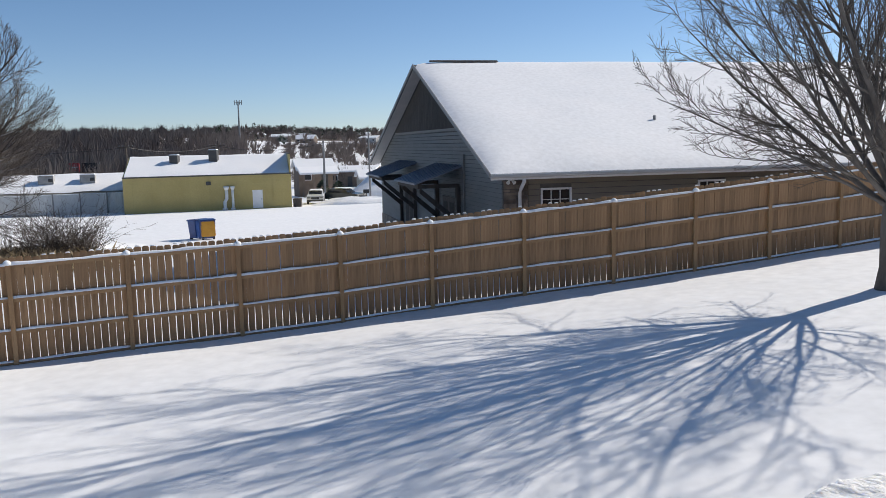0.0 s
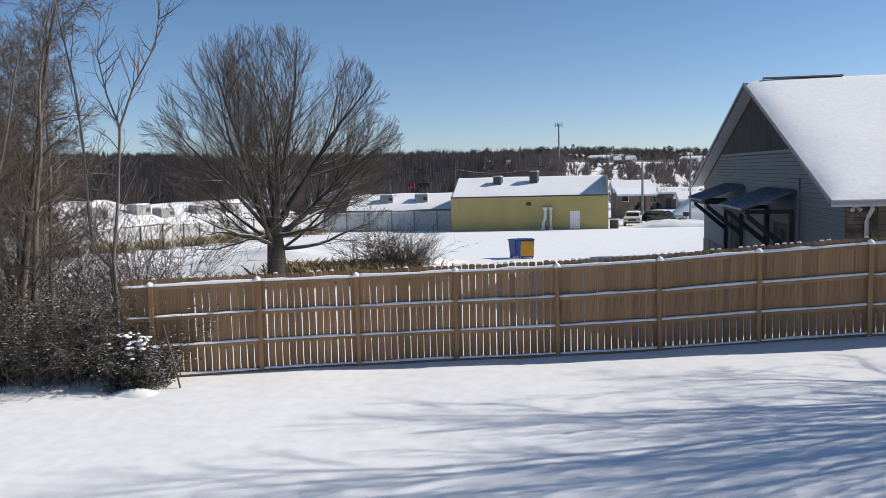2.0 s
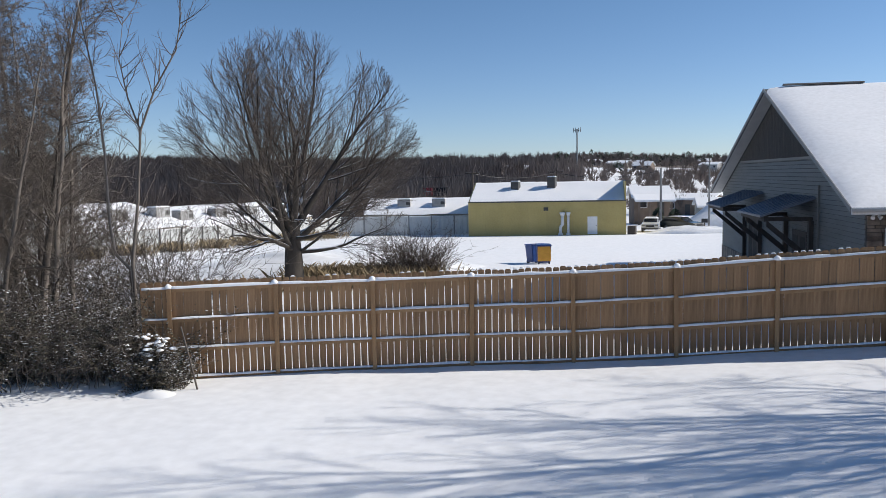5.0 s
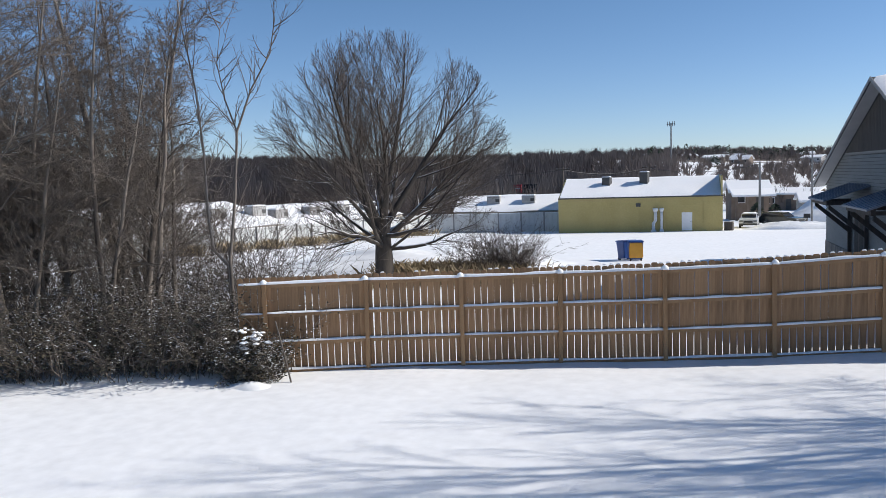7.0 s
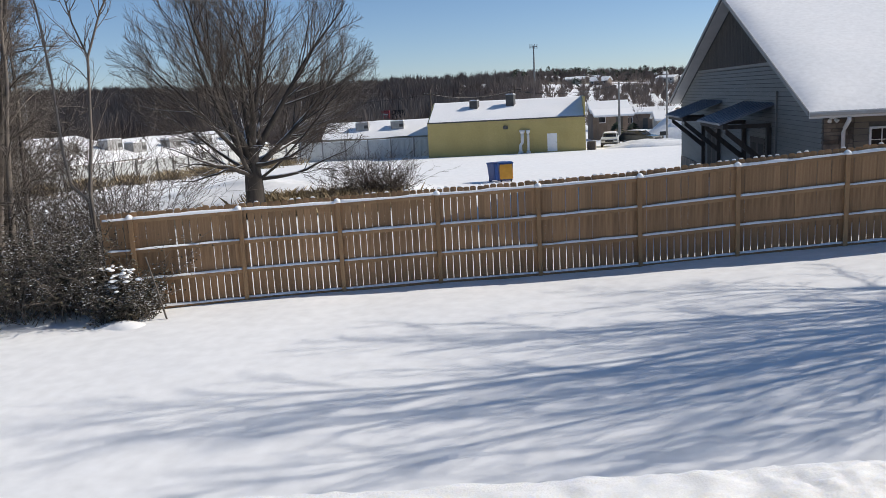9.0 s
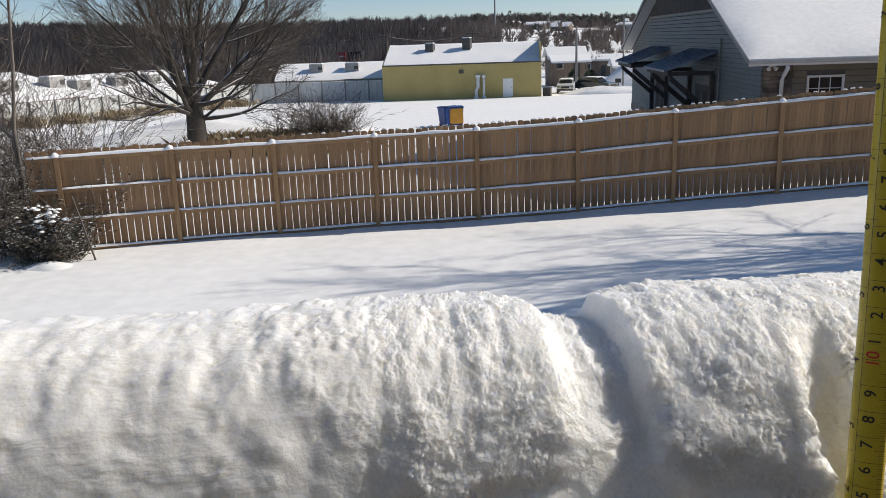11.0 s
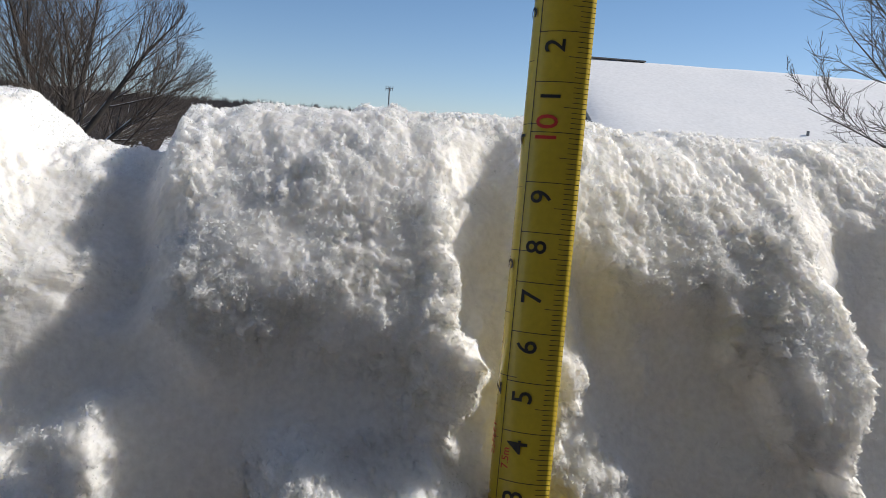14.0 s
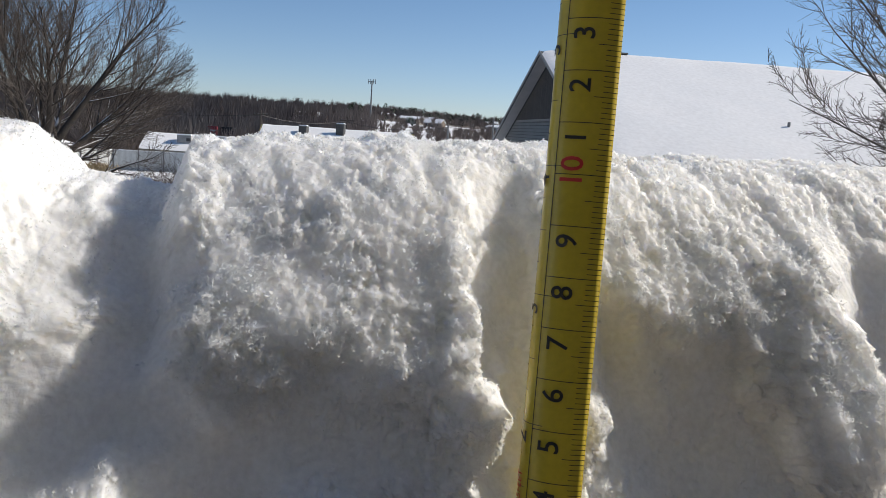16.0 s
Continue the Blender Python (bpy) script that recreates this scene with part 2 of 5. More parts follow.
def empty(name, label, category, group="", at=None):
    ob = new(name)
    ob.empty_display_size = 0.1
    if at is not None:
        ob.matrix_world = at
    return tagged(ob, label, category, group)


def vnoise(x, y, z=0.0, seed=0):
    """Smooth noise from -1 to 1 on arrays."""
    x, y, z = np.broadcast_arrays(np.asarray(x, float), np.asarray(y, float), np.asarray(z, float))
    ix, iy, iz = np.floor(x).astype(np.int64), np.floor(y).astype(np.int64), np.floor(z).astype(np.int64)
    fx, fy, fz = x - ix, y - iy, z - iz
    sx, sy, sz = (f * f * f * (f * (f * 6 - 15) + 10) for f in (fx, fy, fz))

    def h(i, j, k):
        n = (i * 374761393 + j * 668265263 + k * 2147483647 + seed * 1274126177) & 0xFFFFFFFF
        n = ((n ^ (n >> 13)) * 1274126177) & 0xFFFFFFFF
        n = ((n ^ (n >> 16)) * 2246822519) & 0xFFFFFFFF
        return ((n ^ (n >> 15)) & 0xFFFFFF) / 8388607.5 - 1
    r = 0
    for a in (0, 1):
        for b in (0, 1):
            for c in (0, 1):
                r = r + h(ix + a, iy + b, iz + c) * (sx if a else 1 - sx) * (sy if b else 1 - sy) * (sz if c else 1 - sz)
    return r


def fbm(x, y, z=0.0, octaves=4, seed=0):
    return sum(vnoise(x * 2 ** o, y * 2 ** o, z * 2 ** o, seed + o) / 2 ** o for o in range(octaves))


# ---- ground ----
FENCE = [(-14.35, 14.92), (-13.80, 15.27), (-11.68, 16.60), (-9.60, 17.72), (-7.40, 18.71), (-5.06, 19.60), (-2.71, 20.42), (-0.45, 21.12),
         (2.0, 21.66), (4.46, 22.10), (6.83, 22.68), (9.17, 23.39), (11.52, 24.09), (13.86, 24.78), (16.2, 25.47)]


def ground_z(x, y):
    """The lie of the land: a yard that rises to the right, a field that falls away, wooded hills."""
    x, y = np.asarray(x, float), np.asarray(y, float)
    d = np.clip(x, -60, 45) + 5
    z = 0.34 + 0.04 * (d + np.sqrt(d * d + 9))
    s = -0.361 * x + 0.9326 * y - 20
    z = z + 0.2 * np.exp(-((s - 22) / 9) ** 2) * (x < 20)
    z = z - 0.033 * np.clip(s - 17, 0, 150)
    z = z * np.where(s > 60, np.exp(-((s - 60) / 300) ** 2), 1)
    z = z - 0.012 * np.clip(12 - s * 0 - y, 0, 30) * 0.5
    r = np.hypot(x, y)
    az = np.degrees(np.arctan2(x, np.maximum(y, 1e-6)))
    left = 1 / (1 + np.exp((az + 15) / 1.5))
    rise = np.clip((r - 150) / 500, 0, 1.6) * np.where(y > 0, 1, 0)
    z = z + rise * (left * (12.6 + 0.18 * np.clip(-az - 25, 0, 30)) + (1 - left) * (11.6 + 3.2 * np.exp(-((az + 15) / 6) ** 2))) + np.clip((r - 120) / 200, 0, 1) * left * 1.5
    z = z + np.clip((r - 200) / 400, 0, 1) * 3.0 * vnoise(x / 140, y / 140, 0, 5)
    near = np.exp(-(r / 60) ** 2)
    return z + near * 0.02 * vnoise(x / 1.7, y / 1.7, 0, 3) + near * 0.006 * vnoise(x / 0.6, y / 0.6, 0, 4)


def steps(edges):
    out = [edges[0][0]]
    for (a, da), (b, db) in zip(edges, edges[1:]):
        while out[-1] < b - 1e-6:
            w = (out[-1] - a) / (b - a)
            out.append(min(b, out[-1] + da + (db - da) * w))
    return np.array(out)


def terrain():
    xs = steps([(-2200, 90), (-300, 12), (-60, 1.2), (-24, 0.3), (14, 0.3), (40, 1.2), (300, 12), (2200, 90)])
    ys = steps([(-400, 40), (-20, 1.5), (4, 0.3), (26, 0.3), (60, 1.2), (200, 5), (700, 14), (2600, 100)])
    X, Y = np.meshgrid(xs, ys)
    Z = ground_z(X, Y)
    nx = len(xs)
    v = np.stack([X.ravel(), Y.ravel(), Z.ravel()], 1)
    i = np.arange((len(ys) - 1) * (nx - 1))
    a = (i // (nx - 1)) * nx + i % (nx - 1)
    f = np.stack([a, a + 1, a + nx + 1, a + nx], 1)
    me = bpy.data.meshes.new("ground")
    me.from_pydata(v.tolist(), [], f.tolist())
    me.materials.append(M_SNOW)
    me.materials.append(M_WOODFLOOR)
    c = v[f].mean(1)
    r, az = np.hypot(c[:, 0], c[:, 1]), np.degrees(np.arctan2(c[:, 0], c[:, 1]))
    woods = (r > 128) & (az < -16 + 2 * vnoise(r / 40, r * 0, 0, 8)) & (az > -100) | (r > 430) & (vnoise(c[:, 0] / 60, c[:, 1] / 40, 0, 9) > -0.5) & (c[:, 1] > 0)
    me.polygons.foreach_set("material_index", woods.astype(int))
    me.polygons.foreach_set("use_smooth", [True] * len(f))
    me.update()
    tagged(new("ground", me), "snow-covered yard, field and wooded hills", "ground", kind="structure")


terrain()


def gz(x, y):
    return float(ground_z(x, y))


# ---- wooden fence ----
def picket_mesh(w, h, seed):
    """A dog-eared board."""
    g = Geo()
    e = 0.03
    b = w / 2 - seed
    out = [(-b, 0), (b, 0), (b, 0.5), (w / 2, 0.75), (w / 2, h - e), (w / 2 - e, h), (-w / 2 + e, h), (-w / 2, h - e), (-w / 2, 0.75), (-b, 0.5)]
    g.prism(out, 0, 0.017, lambda a, b, t: (a, t, b))
    return g.mesh("picket", M_CEDAR)


def snow_strip(g, a, b, w, h, seed, off=0.0):
    """A rounded, uneven ridge of snow from a to b."""
    a, b = Vector(a), Vector(b)
    d = b - a
    side = Vector((-d.y, d.x, 0)).normalized()
    n = max(2, int(d.length / 0.12))
    base = len(g.v)
    for i in range(n + 1):
        p = a + d * (i / n) + side * off
        k = 1 + 0.35 * float(vnoise(p.x * 2.3, p.y * 2.3, seed))
        for s, u in ((-0.5, 0), (-0.42, 0.6), (-0.15, 1.0), (0.15, 1.0), (0.42, 0.6), (0.5, 0)):
            q = p + side * (s * w)
            g.v.append((q.x, q.y, q.z + u * h * k))
    for i in range(n):
        for j in range(5):
            g.f.append((base + i * 6 + j, base + i * 6 + j + 1, base + (i + 1) * 6 + j + 1, base + (i + 1) * 6 + j))
    g.f += [tuple(base + j for j in range(6))[::-1], tuple(base + n * 6 + j for j in range(6))]


def wooden_fence():
    fence = empty("wooden_fence", "tall brown cedar picket fence with snow on its rails", "fence")
    rng = random.Random(4)
    tops = Geo()
    boards = [picket_mesh(w, h, 0.0) for w, h in ((0.150, 2.36), (0.148, 2.35), (0.152, 2.37), (0.149, 2.355))]
    tight = [picket_mesh(w, h, 0.009) for w, h in ((0.1665, 2.36), (0.1660, 2.35), (0.1670, 2.37))]
    post = Geo().box((0, 0, 1.065), (0.10, 0.09, 2.33)).mesh("post", M_POST)
    cap = Geo()
    cap.tube([(0, 0, 2.22), (0, 0, 2.26), (0, 0, 2.30), (0, 0, 2.33)], [0.085, 0.09, 0.07, 0.02], 8)
    cap_mesh = cap.mesh("snow_cap", M_ROOFSNOW, True)
    for i, (x, y) in enumerate(FENCE):
        z = gz(x, y)
        x1, y1 = FENCE[min(i + 1, len(FENCE) - 1)]
        x0, y0 = FENCE[max(i - 1, 0)]
        turn = math.atan2(y1 - y0, x1 - x0)
        if i:
            for me in (post, cap_mesh):
                ob = new(me.name, me)
                ob.matrix_world = Matrix.Translation((x, y, z)) @ Matrix.Rotation(turn + rng.uniform(-0.05, 0.05), 4, "Z") @ Matrix.Rotation(rng.uniform(-0.008, 0.008), 4, "Y")
                ob.parent = fence
        if i + 1 == len(FENCE):
            break
        z1 = gz(x1, y1)
        a, b = Vector((x, y, z)), Vector((x1, y1, z1))
        d = b - a
        ux = Vector((d.x, d.y, 0)).normalized()
        far = Vector((-ux.y, ux.x, 0))
        rot = math.atan2(d.y, d.x)
        for k, hgt in enumerate((2.17, 1.44, 0.725, 0.02)):
            g = Geo()
            sag = rng.uniform(-0.015, 0.015)
            p, q = a + ux * 0.05 + Vector((0, 0, hgt)), b - ux * 0.05 + Vector((0, 0, hgt + sag))
            w, t = 0.038, 0.088
            o = [(-w / 2, -t / 2), (w / 2, -t / 2), (w / 2, t / 2), (-w / 2, t / 2)]
            g.prism(o, 0, 1, lambda s, u, m, p=p, q=q: p.lerp(q, m) + far * (s + 0.028) + Vector((0, 0, u)))
            g.make("rail", M_RAILWOOD, fence)
            s = Geo()
            snow_strip(s, p + far * 0.005 + Vector((0, 0, t / 2 - 0.002)), q + far * 0.005 + Vector((0, 0, t / 2 - 0.002)), 0.085, 0.045 if k else 0.06, i * 4 + k)
            s.make("rail_snow_strip", M_ROOFSNOW, fence, "strip of snow lying on the rail", True)
        n = max(2, round(d.length / 0.166))
        bow = [rng.uniform(0.3, 1.0) for _ in range(3)]
        for k in range(n):
            w = (k + 0.5) / n
            p = a.lerp(b, w)
            ob = new("picket", rng.choice(tight if i > 5 or (i in (1, 5) and rng.random() < 0.6) else boards))
            ob.matrix_world = Matrix.Translation(p + far * (0.05 + 0.004 * (k % 2) + rng.uniform(0, 0.003)) + Vector((0, 0, rng.uniform(0.0, 0.03)))) @ Matrix.Rotation(rot, 4, "Z") @ Matrix.Rotation(rng.uniform(-0.006, 0.006), 4, "Y") @ Matrix.Diagonal((1.0 + rng.uniform(-0.02, 0.02), 1, 1, 1))
            ob.parent = fence
        for k in range(n):
            w = (k + 0.5) / n
            p = a.lerp(b, w) + far * 0.06 + Vector((0, 0, 2.37 + rng.uniform(0, 0.012)))
            if rng.random() < 0.4:
                h = 0.008 + 0.014 * rng.random()
                tops.tube([p - ux * 0.05, p - ux * 0.03 + Vector((0, 0, h)), p + ux * 0.03 + Vector((0, 0, h)), p + ux * 0.05], [0.008, 0.018, 0.018, 0.008], 6)
    tagged(tops.make("picket_snow", M_ROOFSNOW, fence, "small caps of snow on the picket tops", True), kind="stuff")


wooden_fence()

# ---- house beyond the fence ----
HO = Vector((1.283, 24.085, 0))
HU, HV = Vector((0.9711, 0.2387, 0)), Vector((-0.2387, 0.9711, 0))
HZ, RZ, HALF, WIDE, LONG = 4.09, 8.22, 10.54, 22.9, 30.0


def hp(u, v, z):
    return HO + HU * u + HV * v + Vector((0, 0, z))


def lap_wall(outline_fn, u0, v0, u1, v1, z0, z1, lap, g, cut=()):
    """Lapped boards on a wall line from (u0, v0) to (u1, v1): each course slopes out to its lower edge. outline_fn(z) gives the part of the line that it covers."""
    along = Vector((u1 - u0, v1 - v0, 0))
    ln = along.length
    along.normalize()
    out = Vector((along.y, -along.x, 0))
    z = z0
    while z < z1 - 0.01:
        t = min(z + lap, z1)
        a, b = outline_fn((z + t) / 2)
        spans = [(a * ln, b * ln)]
        for c0, c1, cz0, cz1 in cut:
            if z < cz1 - 0.02 and t > cz0 + 0.02:
                spans = [s for p, q in spans for s in ((p, min(q, c0)), (max(p, c1), q)) if s[1] - s[0] > 0.02]
        for p, q in spans:
            base = len(g.v)
            for s in (p, q):
                # courses start 2 cm high: the dark core stands in for shade under each lap
                for o, zz in ((0.0, z + 0.02), (0.045, z + 0.02), (0.008, t), (0.0, t)):
                    w = Vector((u0, v0, 0)) + along * s + out * o
                    g.v.append(tuple(hp(w.x, w.y, zz)))
            g.f += [(base, base + 4, base + 5, base + 1), (base + 1, base + 5, base + 6, base + 2), (base + 2, base + 6, base + 7, base + 3),
                    (base, base + 1, base + 2, base + 3), (base + 7, base + 6, base + 5, base + 4)]
        z = t


def roof_under(v):
    """Height of the roof's underside over the house's depth."""
    return RZ - 0.25 - (RZ - HZ) * (abs(v - HALF) / HALF if v < HALF else (v - HALF) / (WIDE - HALF))


def neighbour_house():
    house = empty("house", "single-storey grey-sided house with a snow-covered gable roof", "house")
    W0, W1, E0, E1 = 0.55, LONG - 0.5, 0.55, WIDE - 0.55
    # walls: core with openings for the windows
    wins = [(1.80, 2.68, 2.93, 3.52), (7.12, 7.98, 3.02, 3.60), (9.90, 10.76, 3.02, 3.62), (13.2, 14.1, 3.02, 3.62)]
    base = 0.3

    def front(name, mat, lo, hi):
        g = Geo()
        xs = sorted({W0, W1, *[c for w in wins for c in w[:2]]})
        for a, b in zip(xs, xs[1:]):
            w = next((w for w in wins if abs(w[0] - a) < 1e-6), None)
            for z0, z1 in (((base, w[2]), (w[3], HZ - 0.05)) if w else ((base, HZ - 0.05),)):
                g.prism([(a, z0), (b, z0), (b, z1), (a, z1)], lo, hi, lambda p, q, t: hp(p, t, q))
        return g.make(name, mat, house)
    front("wall_core", M_MORTARSHADE, E0, E0 + 0.15)
    g = Geo()
    lap_wall(lambda z: (0.0, 1.0), 1.35, E0 - 0.002, W1, E0 - 0.002, base, HZ - 0.06, 0.17, g,
             [(w[0] - 1.35 - 0.07, w[1] - 1.35 + 0.07, w[2] - 0.05, w[3] + 0.05) for w in wins])
    g.make("front_siding", M_BROWNSIDING, house, "taupe lapped siding")
    # gable wall
    g = Geo()
    g.prism([(E0 + 0.1, base), (E1, base), (E1, roof_under(E1)), (HALF, roof_under(HALF)), (E0 + 0.1, roof_under(E0))], W0 + 0.004, W0 + 0.15, lambda p, q, t: hp(t, p, q))
    g.make("gable_core", M_MORTARSHADE, house)

    def span(z):
        k = HALF * (RZ - 0.27 - z) / (RZ - HZ)
        a, b = max(E0, HALF - k), min(E1, HALF + k * (WIDE - HALF) / HALF)
        return (1 - (b - E0) / (E1 - E0), 1 - (a - E0) / (E1 - E0))
    g = Geo()
    lap_wall(span, W0, E1, W0, E0, base + 0.9, 5.45, 0.14, g)
    g.make("gable_siding", M_SIDING, house, "grey lapped siding on the gable end")
    g = Geo()
    g.prism([(E0, base), (E1, base), (E1, base + 0.9), (E0, base + 0.9)], W0 - 0.06, W0 + 0.003, lambda p, q, t: hp(t, p, q))
    g.make("gable_plinth", M_STONE, house, "dark stone plinth")
    v = HALF - HALF * (RZ - 0.27 - 5.53) / (RZ - HZ)
    n = 58
    far_v = HALF + (HALF - v) * (WIDE - HALF) / HALF
    for i in range(n):
        a, b = v + (far_v - v) * i / n, v + (far_v - v) * (i + 1) / n
        if min(roof_under(a), roof_under(b)) < 5.56:
            continue
        g = Geo()
        g.prism([(a + 0.008, 5.53), (b - 0.008, 5.53), (b - 0.008, roof_under(b)), (a + 0.008, roof_under(a))], W0 - 0.035, W0 + 0.003, lambda p, q, t: hp(t, p, q))
        g.make("gable_board", M_DARKBOARD, house)
    g = Geo()
    g.prism([(v, 5.44), (far_v, 5.44), (far_v, 5.54), (v, 5.54)], W0 - 0.05, W0 + 0.003, lambda p, q, t: hp(t, p, q))
    g.make("gable_band", M_SIDING, house)
    # roof deck, soffit, fascia, snow
    g = Geo()
    g.prism([(0, HZ - 0.1), (HALF, RZ - 0.1), (WIDE, HZ - 0.1), (WIDE, HZ - 0.02), (HALF, RZ - 0.02), (0, HZ - 0.02)], 0.0, LONG, lambda p, q, t: hp(t, p, q))
    roof = g.make("roof", M_DARKTRIM, house, "dark roof edge under the snow")
    g = Geo()
    g.prism([(0.05, HZ - 0.15), (HALF, RZ - 0.15), (WIDE - 0.05, HZ - 0.15), (WIDE - 0.05, HZ - 0.105), (HALF, RZ - 0.105), (0.05, HZ - 0.105)], 0.05, W0 - 0.04, lambda p, q, t: hp(t, p, q))
    g.make("soffit", M_SOFFIT, house, "pale soffit under the roof overhang")
    for s in (0, 1):
        g = Geo()
        a, b = (0.0, HALF) if s == 0 else (WIDE, HALF)
        g.prism([(a, HZ - 0.13), (b, RZ - 0.13), (b, RZ + 0.01), (a, HZ + 0.01)], -0.03, -0.002, lambda p, q, t: hp(t, p, q))
        g.make("rake_board", M_RAKE, house, "grey rake board")
    g = Geo()
    g.prism([(-0.03, HZ - 0.2), (0.0, HZ - 0.2), (0.0, HZ - 0.02), (-0.03, HZ - 0.02)], 0, LONG, lambda p, q, t: hp(t, p, q))
    g.make("fascia", M_TRIM, house, "white fascia board")
    g = Geo()
    g.prism([(-0.12, HZ - 0.05), (-0.12, HZ - 0.11), (-0.09, HZ - 0.14), (-0.034, HZ - 0.14), (-0.034, HZ - 0.05), (-0.045, HZ - 0.05), (-0.045, HZ - 0.125), (-0.10, HZ - 0.11), (-0.107, HZ - 0.05)], 0, LONG, lambda p, q, t: hp(t, p, q))
    g.make("gutter", M_SOFFIT, house, "pale gutter")
    g = Geo()
    g.prism([(0.04, HZ - 0.17), (E0 - 0.04, HZ - 0.17), (E0 - 0.04, HZ - 0.15), (0.04, HZ - 0.15)], W0, LONG, lambda p, q, t: hp(t, p, q))
    g.make("eave_soffit", M_SOFFIT, house)
    # snow blanket, rounded at its edges
    us = np.concatenate([[0, 0.1, 0.25, 0.5, 0.8, 1.2], np.linspace(1.7, LONG, 60)])
    vs = np.concatenate([[0, 0.1, 0.25, 0.5, 0.8, 1.2], np.linspace(1.7, WIDE - 1, 60), [WIDE - 0.5, WIDE - 0.2, WIDE]])
    U, V = np.meshgrid(us, vs)
    edge = np.minimum(np.minimum(U, V), WIDE - V)
    th = 0.17 * (1 - np.exp(-edge / 0.45)) + 0.02 * vnoise(U / 1.6, V / 1.6, 0, 2) * (edge > 0.1) + 0.03 * np.exp(-((V - HALF) / 0.4) ** 2) * -1
    Z = HZ + (RZ - HZ) * (1 - np.where(V < HALF, HALF - V, 0) / HALF - np.where(V > HALF, V - HALF, 0) / (WIDE - HALF)) - 0.015 + th
    g = Geo()
    g.v = [tuple(hp(float(a), float(b), float(c))) for a, b, c in zip(U.ravel(), V.ravel(), Z.ravel())]
    k = len(us)
    g.f = [(j * k + i, j * k + i + 1, (j + 1) * k + i + 1, (j + 1) * k + i) for j in range(len(vs) - 1) for i in range(k - 1)]
    g.make("roof_snow", M_ROOFSNOW, house, "thick smooth blanket of snow on the roof", True)
    # ridge vent strip showing through the snow
    g = Geo()
    g.prism([(HALF - 0.16, RZ + 0.10), (HALF, RZ + 0.17), (HALF + 0.16, RZ + 0.10)], 0.7, 3.6, lambda p, q, t: hp(t, p, q))
    g.make("ridge_vent", M_DARKTRIM, house, "dark ridge vent bare of snow")
    # windows
    for a, b, z0, z1 in wins:
        win = Geo()
        for p, q, r, s in ((a - 0.06, a, z0 - 0.06, z1 + 0.06), (b, b + 0.06, z0 - 0.06, z1 + 0.06), (a, b, z0 - 0.06, z0), (a, b, z1, z1 + 0.06)):
            win.prism([(p, r), (q, r), (q, s), (p, s)], E0 - 0.05, E0 + 0.08, lambda p_, q_, t: hp(p_, t, q_))
        w = win.make("window", M_TRIM, house, "small white-framed window with a grid")
        g = Geo()
        g.prism([(a, z0), (b, z0), (b, z1), (a, z1)], E0 + 0.03, E0 + 0.036, lambda p, q, t: hp(p, t, q))
        g.make("pane", M_GLASS, w, "dark glass")
        for k in (1, 2):
            x = a + (b - a) * k / 3
            Geo().prism([(x - 0.012, z0), (x + 0.012, z0), (x + 0.012, z1), (x - 0.012, z1)], E0 + 0.005, E0 + 0.026, lambda p, q, t: hp(p, t, q)).make("muntin", M_TRIM, w)
        m = (z0 + z1) / 2
        Geo().prism([(a, m - 0.012), (b, m - 0.012), (b, m + 0.012), (a, m + 0.012)], E0 + 0.002, E0 + 0.0045, lambda p, q, t: hp(p, t, q)).make("muntin", M_TRIM, w)
    # stone pier at the corner
    rng = random.Random(7)
    g = Geo()
    g.prism([(W0, base), (1.33, base), (1.33, HZ - 0.18), (W0, HZ - 0.18)], E0 - 0.03, E0 - 0.003, lambda p, q, t: hp(p, t, q))
    pier = g.make("stone_pier", M_MORTARSHADE, house, "ledge-stone corner pier")
    z = base
    while z < HZ - 0.26:
        h, x = rng.uniform(0.08, 0.14), W0
        while x < 1.31:
            w = min(rng.uniform(0.18, 0.42), 1.33 - x)
            Geo().prism([(x + 0.008, z + 0.008), (x + w - 0.008, z + 0.008), (x + w - 0.008, z + h - 0.008), (x + 0.008, z + h - 0.008)], E0 - 0.05 - rng.uniform(0, 0.03), E0 - 0.029, lambda p, q, t: hp(p, t, q)).make("stone", M_STONE, pier)
            x += w
        z += h
    # downspout
    g = Geo()
    g.tube([hp(1.0, -0.09, HZ - 0.19), hp(1.0, -0.09, HZ - 0.27), hp(1.05, 0.35, HZ - 0.5), hp(1.05, 0.45, HZ - 0.62), hp(1.05, 0.45, 0.6)], [0.055] * 5, 8)
    g.make("downspout", M_TRIM, house, "white downspout at the corner", True)
    # flood light under the eave
    g = Geo()
    g.box((0, 0, 0), (0.10, 0.08, 0.08), Matrix.Translation(hp(0.72, 0.36, HZ - 0.2)))
    g.tube([hp(0.66, 0.33, HZ - 0.25), hp(0.62, 0.26, HZ - 0.31)], [0.035, 0.06], 8)
    g.tube([hp(0.78, 0.33, HZ - 0.25), hp(0.83, 0.26, HZ - 0.31)], [0.035, 0.06], 8)
    g.make("flood_light", M_TRIM, house, "small twin flood light")
    # vent pipe through the roof
    g = Geo()
    g.tube([hp(7.15, 3.6, 5.3), hp(7.15, 3.6, 5.80)], [0.05, 0.05], 8)
    g.make("vent_pipe", M_STEEL, house, "grey vent pipe")
